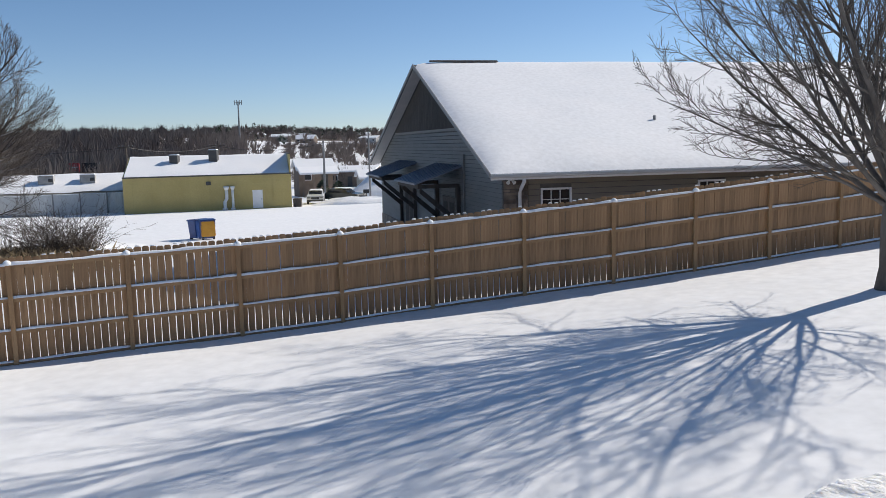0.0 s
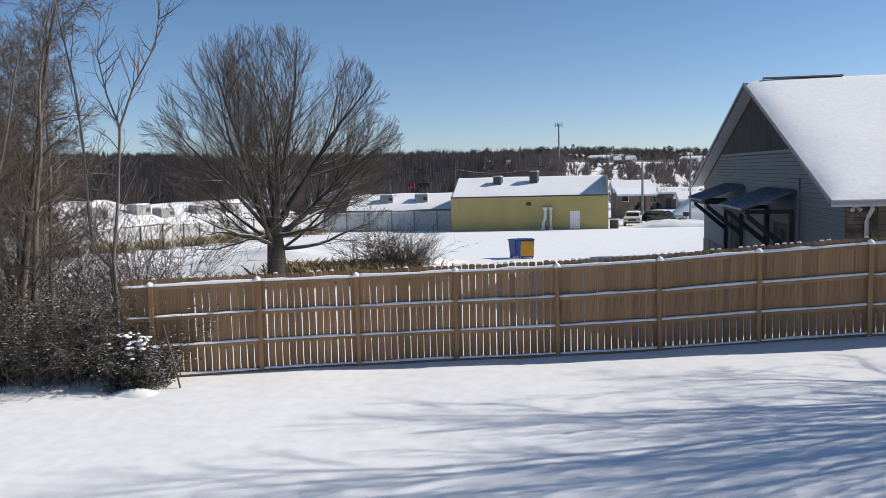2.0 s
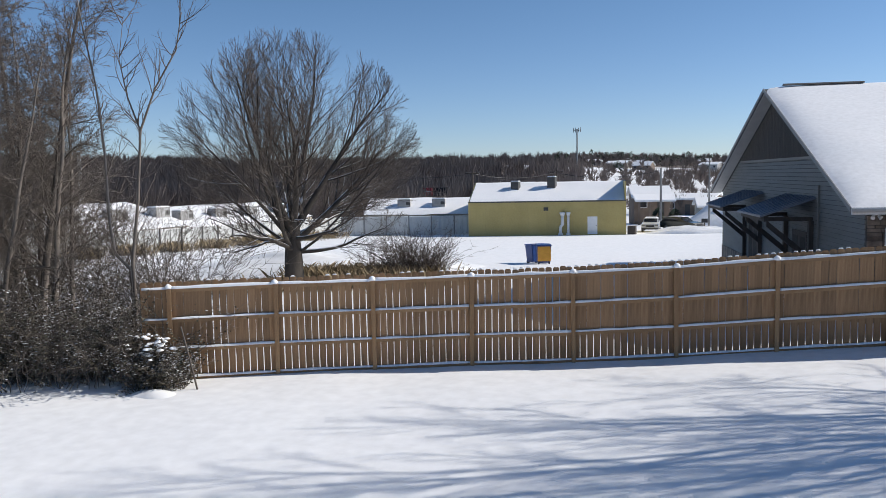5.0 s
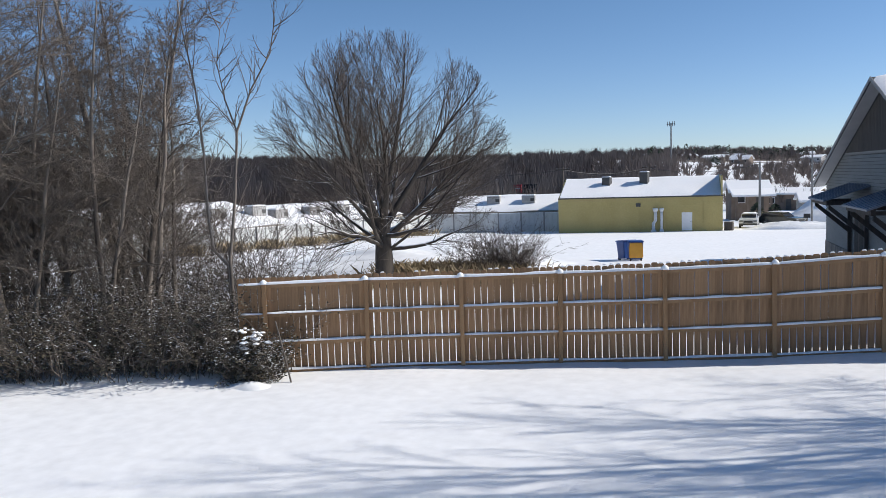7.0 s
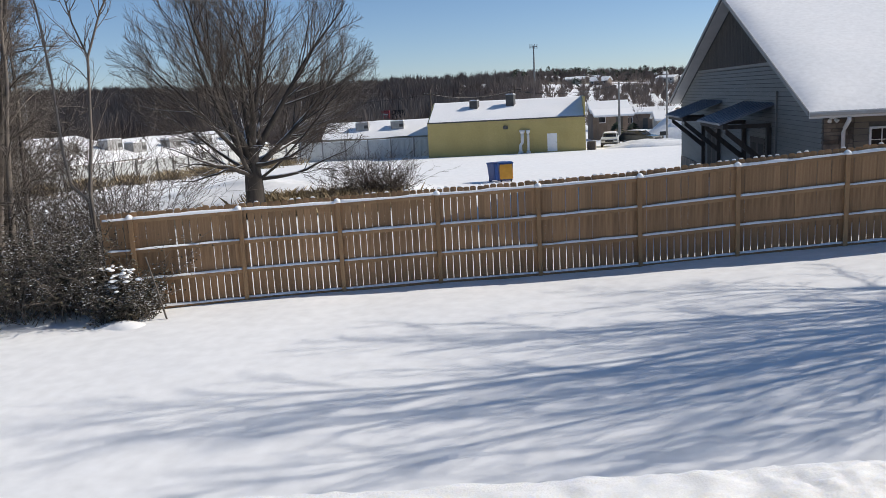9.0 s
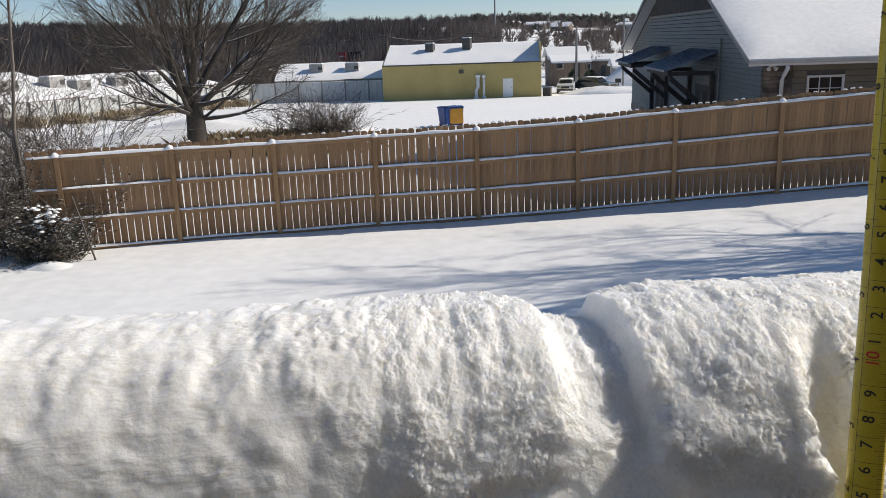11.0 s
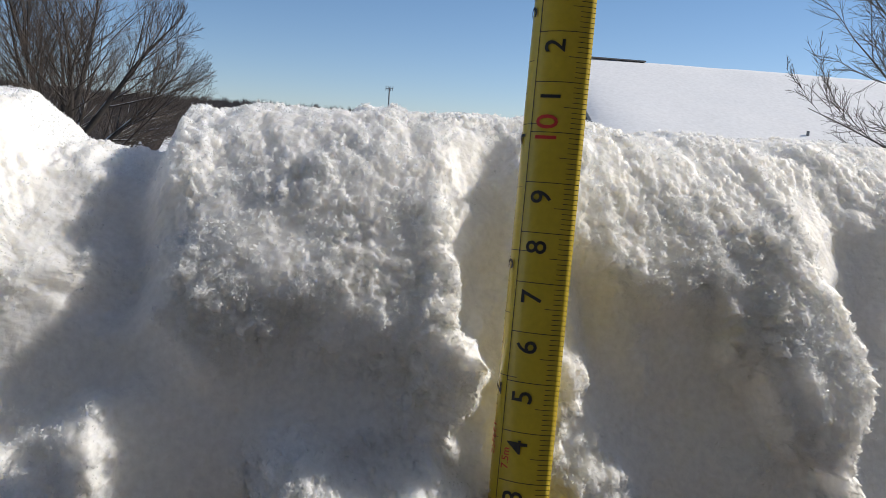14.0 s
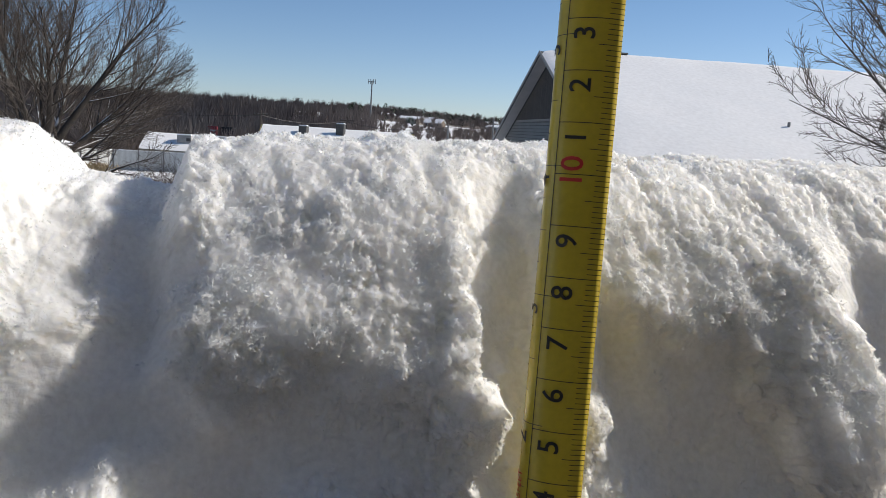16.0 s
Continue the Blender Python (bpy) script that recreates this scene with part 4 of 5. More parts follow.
pole("utility_pole", -15.8, 108.8, 5.6, 0.17, "dark wooden utility pole by the road", 0)
pole("utility_pole", -9.0, 99.5, 6.6, 0.12, "slim dark pole beside the bank", 0)
pole("utility_pole", -43.0, 112.0, 6.0, 0.15, "wooden utility pole with a cross arm", 1)
pole("utility_pole", -34.0, 125.0, 6.0, 0.15, "wooden utility pole with a cross arm", 1)
mast = empty("radio_mast", "tall slim radio mast with antennas at its top", "mast")
Geo().tube([(-85.2, 347.7, gz(-85.2, 347.7) - 1), (-85.2, 347.7, 24.0)], [0.42, 0.26], 8).make("shaft", M_STEEL, mast)
for dx in (-1.5, -0.6, 0.6, 1.5):
    Geo().tube([(-85.2 + dx, 347.7, 22.6), (-85.2 + dx, 347.7, 24.6)], [0.16, 0.16], 6).make("antenna", M_STEEL, mast)
Geo().box((-85.2, 347.7, 23.5), (3.4, 0.4, 0.25)).make("antenna_frame", M_STEEL, mast)
tower = empty("concrete_pole", "tall pale lattice-marked pole beyond the low roofs", "pole")
for dx in (-0.35, 0.35):
    Geo().tube([(-94.8 + dx, 89.0, -1), (-94.8 + dx * 0.6, 89.0, 9.2)], [0.14, 0.10], 6).make("leg", M_GREYBOX, tower)
for k in range(9):
    s = 1 if k % 2 else -1
    Geo().tube([(-94.8 - 0.33 * s, 89.0, 1.2 + 0.85 * k), (-94.8 + 0.33 * s, 89.0, 2.05 + 0.85 * k)], [0.07, 0.07], 5).make("brace", M_GREYBOX, tower)
sign = empty("billboard", "billboard with a red panel and a dark panel", "sign")
Geo().box((-61.3, 136.9, 2.3), (1.7, 0.2, 1.5), None).make("red_panel", M_RED, sign)
Geo().box((-59.0, 137.8, 2.25), (2.7, 0.2, 1.6), None).make("dark_panel", M_BLACK, sign)
Geo().box((-61.3, 136.78, 2.35), (1.2, 0.03, 0.18)).make("lettering_bar", M_WHITEPAINT, sign)
for dx, y in ((-61.8, 137.1), (-57.7, 138.2)):
    Geo().tube([(dx, y, -3), (dx, y, 3.3)], [0.1, 0.1], 6).make("post", M_STEEL, sign)
for k, (a, b, z) in enumerate((((-43.0, 112.0), (-34.0, 125.0), 5.4), ((-80.0, 96.0), (-43.0, 112.0), 5.3), ((-34.0, 125.0), (-15.8, 108.8), 5.3))):
    g = Geo()
    g.tube([(a[0] + (b[0] - a[0]) * t / 10, a[1] + (b[1] - a[1]) * t / 10, z - 3.2 * (t / 10) * (1 - t / 10)) for t in range(11)], [0.03] * 11, 4)
    tagged(g.make("power_line", M_BLACK), "thin dark overhead power line", "cable", "power lines")
box = empty("mailbox", "dark mailbox on a post at the roadside", "mailbox")
Geo().tube([(-8.4, 88.0, gz(-8.4, 88) - 0.1), (-8.4, 88.0, gz(-8.4, 88) + 1.1)], [0.06, 0.06], 6).make("post", M_TIMBER, box)
Geo().box((-8.4, 88.0, gz(-8.4, 88) + 1.25), (0.6, 0.4, 0.4)).make("box", M_BLACK, box)


def snow_mound(x, y, rx, ry, h, label, seed, n=28):
    """A mound of snow with a lumpy surface."""
    g = Geo()
    for j in range(n + 1):
        for i in range(n + 1):
            u, v = i / n * 2 - 1, j / n * 2 - 1
            k = max(0.0, 1 - u * u) * max(0.0, 1 - v * v)
            px, py = x + u * rx, y + v * ry
            g.v.append((px, py, gz(px, py) - 0.06 + h * k ** 0.8 * (1 + 0.3 * float(fbm(px / 1.5 * 3 / max(rx, 1), py, seed, 3)))))
    g.f = [(j * (n + 1) + i, j * (n + 1) + i + 1, (j + 1) * (n + 1) + i + 1, (j + 1) * (n + 1) + i) for j in range(n) for i in range(n)]
    return tagged(g.make("snow_bank", M_SNOW, None, "", True), label, "snow bank")


snow_mound(-2.0, 112, 11, 9, 4.2, "long snow-covered embankment by the road", 1)
snow_mound(-9.5, 87.5, 5.0, 1.8, 0.7, "lumpy bank of ploughed snow beside the cars", 2)
snow_mound(-22.5, 36.5, 8, 5, 0.9, "rounded snow-covered rise behind the tree", 3)


# ---- bare trees ----
def to_dome(p, d, reach, high, mid):
    """How far it is from p along d to the crown's dome."""
    lo, hi = 0.0, 30.0
    for _ in range(16):
        m = (lo + hi) / 2
        q = p + d * m
        e = (q.x * q.x + q.y * q.y) / reach ** 2 + ((q.z - mid) / (high - mid if q.z > mid else mid)) ** 2
        lo, hi = (m, hi) if e < 1 else (lo, m)
    return lo


def grow(thick, fine, p, d, length, r, lev, cfg, rng):
    """One branch and all that springs from it; thick takes the stems, fine the twigs."""
    c = cfg[lev]
    n = c["seg"]
    if "dome" in cfg[0] and lev > 1:
        length = min(length, to_dome(Vector(p), Vector(d).normalized(), *cfg[0]["dome"]) * rng.uniform(0.82, 1.04) + 0.12)
    pts, radii = [Vector(p)], [r]
    d = Vector(d).normalized()
    tip = r * c.get("tip", 0.35)
    for i in range(n):
        d = (d + Vector((rng.gauss(0, 1), rng.gauss(0, 1), rng.gauss(0, 1))) * c["wob"] + Vector((0, 0, c["up"]))).normalized()
        pts.append(pts[-1] + d * (length / n))
        radii.append(r + (tip - r) * (i + 1) / n)
    (thick if lev < cfg[0]["split"] else fine).tube(pts, radii, c["sides"], False)
    if lev + 1 >= len(cfg):
        return
    nx = cfg[lev + 1]
    kids = c["kids"]
    for k in range(kids):
        w = c["from"] + (1 - c["from"]) * (k + rng.random() * 0.8) / kids
        i = min(int(w * n), n - 1)
        q = pts[i].lerp(pts[i + 1], w * n - i)
        ax = (pts[i + 1] - pts[i]).normalized()
        a = rng.uniform(0, 2 * math.pi) if "az" not in c else c["az"] + 2 * math.pi * (k + rng.uniform(-0.3, 0.3)) / kids
        side = ax.cross(Vector((0.37, 0.61, 0.7)).normalized()).normalized()
        side = Matrix.Rotation(a, 3, ax) @ side
        ang = radians(nx["ang"] + rng.uniform(-nx["jit"], nx["jit"]))
        nd = ax * math.cos(ang) + side * math.sin(ang)
        taper = 1 - w * c.get("short", 0.45)
        rr = radii[i] * nx["thin"] * rng.uniform(0.8, 1.1)
        grow(thick, fine, q, nd, length * nx["len"] * taper * rng.uniform(0.75, 1.2), max(rr, nx.get("min", 0.004)), lev + 1, cfg, rng)


def bare_tree(name, x, y, cfg, height, r, label, seed, bark, twig, lean=(0, 0, 1), sink=0.15, group=""):
    rng = random.Random(seed)
    thick, fine = Geo(), Geo()
    grow(thick, fine, (0, 0, 0), lean, height, r, 0, cfg, rng)
    t = empty(name, label, "tree", group, Matrix.Translation((x, y, gz(x, y) - sink)))
    thick.make("trunk", bark, t, smooth=True)
    fine.make("crown", twig, t, "fine bare twigs", True)
    return t


def domed_tree(name, x, y, fork, reach, high, mid, stems, r, cfg, label, seed, bark, twig, widest=78, skew=(0, 0), limbs=0, girth=1.0, climb=0.0):
    """A short trunk that breaks into many stems, which end on a dome of the given reach and height."""
    rng = random.Random(seed)
    thick, fine = Geo(), Geo()
    base = Vector((0, 0, 0))
    thick.tube([base, (0.02, 0, fork * 0.3), (0, 0.02, fork * 0.7), (0, 0, fork * 1.15)], [r * 1.35, r * 1.02, r * 0.95, r * 0.8], 12, False)
    if climb:
        thick.tube([(0, 0, fork), (0.1, 0.05, fork * (1 + climb * 0.5)), (0.05, 0.1, fork * (1.2 + climb))], [r * 0.8, r * 0.55, r * 0.25], 10, False)
    gold = math.pi * (3 - math.sqrt(5))
    for k in range(stems):
        w = (k + 0.5) / stems
        tilt = math.acos(1 - w * (1 - math.cos(radians(widest)))) + rng.gauss(0, 0.05)
        az = k * gold + rng.gauss(0, 0.25)
        d = Vector((math.sin(tilt) * math.cos(az) + skew[0], math.sin(tilt) * math.sin(az) + skew[1], math.cos(tilt))).normalized()
        p = Vector((0, 0, fork * (1.1 - 0.35 * w * rng.random() + climb * (1 - w) * rng.random())))
        lo = to_dome(p, d, reach, high, mid)
        length = lo * rng.uniform(0.80, 0.95)
        grow(thick, fine, p, d, length, r * rng.uniform(0.15, 0.33) * (1.1 - 0.4 * w) * girth, 1, cfg, rng)
    for k in range(limbs):
        az = k * 6.283 / max(limbs, 1) + rng.gauss(0, 0.25)
        d = Vector((math.cos(az), math.sin(az), rng.uniform(0.0, 0.40))).normalized()
        grow(thick, fine, Vector((0, 0, fork * rng.uniform(0.8, 1.45))), d, reach * rng.uniform(0.6, 0.85), r * rng.uniform(0.2, 0.3), 1, [cfg[0], dict(cfg[1], kids=7, wob=0.13, short=0.75)] + cfg[2:], rng)
    t = empty(name, label, "tree", "", Matrix.Translation((x, y, gz(x, y) - 0.15)))
    thick.make("trunk", bark, t, smooth=True)
    fine.make("crown", twig, t, "fine bare twigs", True)


BIG = [dict(split=3, dome=(5.5, 10.85, 5.4)),
       dict(seg=10, wob=0.045, up=0.03, sides=7, kids=21, ang=42, jit=15, thin=0.36, len=1, tip=0.12, **{"from": 0.34}, short=0.35),
       dict(seg=7, wob=0.05, up=0.045, sides=5, kids=8, ang=36, jit=10, thin=0.36, len=0.58, tip=0.28, **{"from": 0.12}, short=0.3),
       dict(seg=4, wob=0.06, up=0.05, sides=4, kids=6, ang=28, jit=10, thin=0.5, len=0.52, tip=0.4, min=0.0075, **{"from": 0.10}, short=0.4),
       dict(seg=2, wob=0.08, up=0.05, sides=3, kids=0, ang=26, jit=10, thin=0.6, len=0.55, min=0.0055, tip=0.5)]
domed_tree("spreading_tree", -19.36, 29.05, 2.0, 5.5, 10.85, 5.4, 14, 0.40, BIG, "large bare spreading tree with snow on its lower limbs", 11, M_BARKSNOW, M_TWIG, 64, limbs=9, girth=1.4, climb=0.55)

NEAR = [dict(split=3),
        dict(seg=10, wob=0.05, up=0.025, sides=8, kids=14, ang=46, jit=20, thin=0.40, len=1, tip=0.16, **{"from": 0.14}, short=0.45),
        dict(seg=7, wob=0.08, up=0.04, sides=6, kids=9, ang=34, jit=12, thin=0.5, len=0.40, tip=0.3, **{"from": 0.12}, short=0.5),
        dict(seg=5, wob=0.10, up=0.03, sides=4, kids=7, ang=34, jit=14, thin=0.55, len=0.48, tip=0.4, min=0.008, **{"from": 0.15}, short=0.5),
        dict(seg=3, wob=0.12, up=0.03, sides=3, kids=0, ang=34, jit=14, thin=0.6, len=0.55, min=0.005, tip=0.5)]
domed_tree("yard_tree", 9.9, 18.25, 2.1, 6.5, 13.4, 7.0, 19, 0.27, NEAR, "bare yard tree with long rising branches", 5, M_BARK, M_TWIG, 60, (-0.06, 0), girth=1.12)

SAPLING = [dict(seg=3, wob=0.05, up=0, sides=7, kids=2, split=2, tip=0.9, **{"from": 0.8}, short=0.0, az=0.9),
           dict(seg=12, wob=0.10, up=0.06, sides=6, kids=9, ang=22, jit=6, thin=0.75, len=3.2, tip=0.25, **{"from": 0.35}, short=0.4),
           dict(seg=6, wob=0.10, up=0.08, sides=4, kids=5, ang=36, jit=12, thin=0.38, len=0.24, tip=0.3, min=0.007, **{"from": 0.2}),
           dict(seg=3, wob=0.12, up=0.05, sides=3, kids=0, ang=34, jit=14, thin=0.6, len=0.4, min=0.005, tip=0.5)]


def forked_sapling(x, y):
    z = gz(x, y) - 0.1
    rng = random.Random(8)
    thick, fine = Geo(), Geo()
    stems = [[(0.0, 0.0), (0.02, 1.4), (-0.03, 2.75), (-0.38, 3.15), (-0.47, 3.9), (-0.5, 5.7), (-0.62, 7.2), (-0.9, 8.9), (-1.0, 10.4)],
             [(0.05, 0.0), (0.04, 1.5), (0.02, 2.9), (0.22, 4.4), (0.36, 6.1), (0.75, 7.1), (1.28, 8.0), (1.45, 8.9)],
             [(0.36, 6.1), (0.1, 6.9), (-0.05, 7.8), (0.1, 8.8)]]
    for k, st in enumerate(stems):
        pts = [RAXIS * a + Vector((0, 0, b)) for a, b in st]
        r0 = 0.055 if k < 2 else 0.025
        thick.tube(pts, [r0 * (1 - 0.8 * i / (len(pts) - 1)) for i in range(len(pts))], 7, False)
        for i in range(3 if k < 2 else 1, len(pts)):
            for _ in range(5):
                q = pts[i - 1].lerp(pts[i], rng.random())
                d = Vector((rng.gauss(0, 0.7), rng.gauss(0, 0.5), rng.uniform(0.3, 1.1)))
                grow(thick, fine, q, d, rng.uniform(0.6, 1.5), 0.014, 2, SAPLING, rng)
    t = empty("forked_sapling", "tall thin forked sapling beside the fence end", "tree", "", Matrix.Translation((x, y, z)))
    thick.make("trunk", M_PALEBARK, t, smooth=True)
    fine.make("crown", M_TWIG, t, "fine bare twigs", True)


RAXIS = Vector((0.87, 0.49, 0))
forked_sapling(-14.95, 15.35)

WOOD = [dict(seg=14, wob=0.05, up=0.03, sides=7, kids=46, split=2, tip=0.15, **{"from": 0.22}, short=0.65),
        dict(seg=7, wob=0.15, up=0.03, sides=5, kids=9, ang=58, jit=20, thin=0.28, len=0.29, tip=0.3, **{"from": 0.15}),
        dict(seg=4, wob=0.10, up=0.06, sides=4, kids=7, ang=46, jit=20, thin=0.5, len=0.42, tip=0.4, min=0.0065, **{"from": 0.12}),
        dict(seg=3, wob=0.12, up=0.04, sides=3, kids=0, ang=42, jit=18, thin=0.6, len=0.5, min=0.006, tip=0.5)]
variants = []
spots = []
rng = random.Random(14)
for i in range(50):
    az, r = radians(rng.uniform(-68, -48.6)), rng.uniform(22.5, 42)
    spots.append((r * math.sin(az), r * math.cos(az)))
spots[:6] = [(-17.6, 15.5), (-18.6, 14.4), (-19.6, 16.6), (-20.6, 14.0), (-19.3, 17.4), (-22.5, 13.2)]
for i, (x, y) in enumerate(spots):
    if i < 5:
        variants.append(bare_tree("thicket_tree", x, y, WOOD, (9.5, 8.2, 11.5, 10.5, 9.0)[i], (0.10, 0.085, 0.13, 0.12, 0.09)[i], "slender bare tree in the thicket beside the yard", 30 + i, M_PALEBARK, M_WOODTWIG, (rng.uniform(-0.12, 0.12), rng.uniform(-0.1, 0.1), 1), group="trees of the thicket"))
    else:
        k = rng.uniform(0.8, 1.25)
        src = variants[i % 5]
        src.scale = (k, k, k)
        copy_thing(src, Matrix.Translation((x, y, gz(x, y) - 0.15)) @ Matrix.Rotation(rng.uniform(0, 6.28), 4, "Z"))
        src.scale = (1, 1, 1)


def bush(name, spots, label, seed, stems, leaves, tall, leaf=0.05, twig=None, group="", spread=0.5, cat="shrub"):
    """Many thin stems and small leaves over a patch of ground."""
    rng = random.Random(seed)
    s, lf = Geo(), Geo()
    tips = []
    for i in range(stems):
        cx, cy, cr = spots[i % len(spots)]
        a, q = rng.uniform(0, 6.28), cr * math.sqrt(rng.random())
        x, y = cx + q * math.cos(a), cy + q * math.sin(a)
        z = gz(x, y) - 0.05
        h = tall * rng.uniform(0.45, 1.1) * (1 - 0.35 * q / cr)
        d = Vector((rng.gauss(0, spread), rng.gauss(0, spread), 1)).normalized()
        pts = [Vector((x, y, z))]
        for k in range(6):
            d = (d + Vector((rng.gauss(0, 0.22), rng.gauss(0, 0.22), rng.gauss(0, 0.1)))).normalized()
            pts.append(pts[-1] + d * h / 6)
        s.tube(pts, [0.012 - 0.0014 * k for k in range(7)], 3, False)
        for k in range(2, 7):
            for _ in range(2):
                e = (d + Vector((rng.gauss(0, 0.8), rng.gauss(0, 0.8), rng.gauss(0, 0.4)))).normalized()
                q2 = pts[k] + e * h * 0.16
                s.tube([pts[k], q2], [0.006, 0.003], 3, False)
                tips += [pts[k].lerp(q2, rng.random()), q2]
    for i in range(leaves):
        p = tips[rng.randrange(len(tips))] + Vector((rng.gauss(0, 0.07), rng.gauss(0, 0.07), rng.gauss(0, 0.06)))
        m = Matrix.Rotation(rng.uniform(0, 6.28), 3, "Z") @ Matrix.Rotation(rng.gauss(0, 0.8), 3, "X")
        k = leaf * rng.uniform(0.6, 1.3)
        b = len(lf.v)
        for u, v, w in ((-0.5, 0, 0), (0, -0.32, 0.06), (0.5, 0, 0), (0, 0.32, 0.06)):
            lf.v.append(tuple(p + m @ (Vector((u, v, w)) * k)))
        lf.f.append((b, b + 1, b + 2, b + 3))
    t = empty(name, label, cat, group)
    s.make("woody_growth", twig or M_TWIG, t)
    if leaves:
        lf.make("foliage", M_LEAF, t, "small dull leaves dusted with snow")
    return t


bush("thicket", [(-19.9 + 0.72 * i, 11.9 + 0.42 * i + (0.4 if i % 2 else 0), 0.9) for i in range(9)] + [(-21.0 + i, 13.4 + 0.42 * i, 1.3) for i in range(7)],
     "dense leafy thicket dusted with snow", 41, 1000, 32000, 2.9, 0.075, M_WOODTWIG)
bush("thicket", [(-31 + 1.4 * i, 12.5 + 0.9 * i, 1.6) for i in range(10)], "brown tangled undergrowth behind the thicket", 42, 1300, 5000, 6.0, 0.06, M_WOODTWIG, spread=0.35)
bush("evergreen_shrub", [(-13.75, 14.55, 0.55), (-13.4, 14.75, 0.4)], "low leafy evergreen shrub capped with snow", 43, 150, 5200, 1.3, 0.07)
bush("bare_shrub", [(-16.3, 33.0, 1.5), (-15.4, 33.3, 1.0)], "bare grey-brown shrub in the field", 44, 460, 0, 3.3, 0.05, M_TWIG, spread=0.6)
bush("bare_shrub", [(-24.5, 47.5, 1.0)], "small bare shrub by the metal fence", 45, 70, 0, 1.6, 0.05, M_TWIG)


def snow_clumps(spots, label, seed):
    g = Geo()
    rng = random.Random(seed)
    for x, y, z, r in spots:
        b = len(g.v)
        n, m = 10, 6
        for j in range(m + 1):
            for i in range(n):
                a, e = 2 * math.pi * i / n, math.pi / 2 * j / m
                k = r * (1 + 0.25 * float(vnoise(x * 9 + math.cos(a) * 2, y * 9 + math.sin(a) * 2, e * 2, seed)))
                g.v.append((x + k * math.cos(a) * math.cos(e), y + k * math.sin(a) * math.cos(e), z + 0.55 * k * math.sin(e)))
        for j in range(m):
            for i in range(n):
                g.f.append((b + j * n + i, b + j * n + (i + 1) % n, b + (j + 1) * n + (i + 1) % n, b + (j + 1) * n + i))
    return tagged(g.make("snow_clumps", M_ROOFSNOW, None, "", True), label, "snow", kind="stuff")


rng = random.Random(17)
snow_clumps([(-13.65 + rng.gauss(0, 0.28), 14.6 + rng.gauss(0, 0.22), gz(-14, 15) + rng.uniform(0.75, 1.2), rng.uniform(0.03, 0.085)) for _ in range(42)], "clumps of snow resting on the shrub", 2)
snow_mound(-13.35, 14.05, 0.75, 0.4, 0.14, "small heap of snow at the foot of the shrub", 6, 18)
stick = Geo().tube([(-12.6, 14.75, gz(-12.6, 14.75) - 0.1), (-12.78, 14.72, gz(-12.6, 14.75) + 0.7), (-12.97, 14.70, gz(-12.6, 14.75) + 1.45)], [0.022, 0.02, 0.016], 7).make("leaning_stick", M_PALEBARK, None, "", True)
tagged(stick, "thin leaning wooden stick stuck in the snow", "stick")


def grass(patches, label, seed, count, tall):
    g = Geo()
    rng = random.Random(seed)
    for i in range(count):
        cx, cy, cr = patches[i % len(patches)]
        x, y = cx + rng.gauss(0, cr), cy + rng.gauss(0, cr * 0.45)
        z, h = gz(x, y) - 0.03, tall * rng.uniform(0.4, 1.2)
        a = rng.uniform(0, 3.14)
        w = 0.012
        lx, ly = rng.gauss(0, 0.35) * h, rng.gauss(0, 0.35) * h
        b = len(g.v)
        g.v += [(x - w * math.cos(a), y - w * math.sin(a), z), (x + w * math.cos(a), y + w * math.sin(a), z), (x + lx * 0.4 + w * 0.6, y + ly * 0.4, z + h * 0.6), (x + lx, y + ly, z + h * 0.95)]
        g.f += [(b, b + 1, b + 2), (b, b + 2, b + 3)]
    tagged(g.make("dry_grass", M_DRYGRASS), label, "grass", kind="stuff")


grass([(-16.8, 32.0, 1.6), (-18.3, 31.0, 1.2)], "tall dry brown grass in the field", 51, 5200, 0.8)
grass([(-24 + 1.7 * i, 27.5 + 0.85 * i, 1.2) for i in range(6)], "low dry grass showing through the snow", 52, 6500, 0.42)
grass([(-46.9 + 0.1 * i, 44 + 4.6 * i, 1.0) for i in range(8)], "dry weeds along the metal fence", 53, 3500, 0.9)


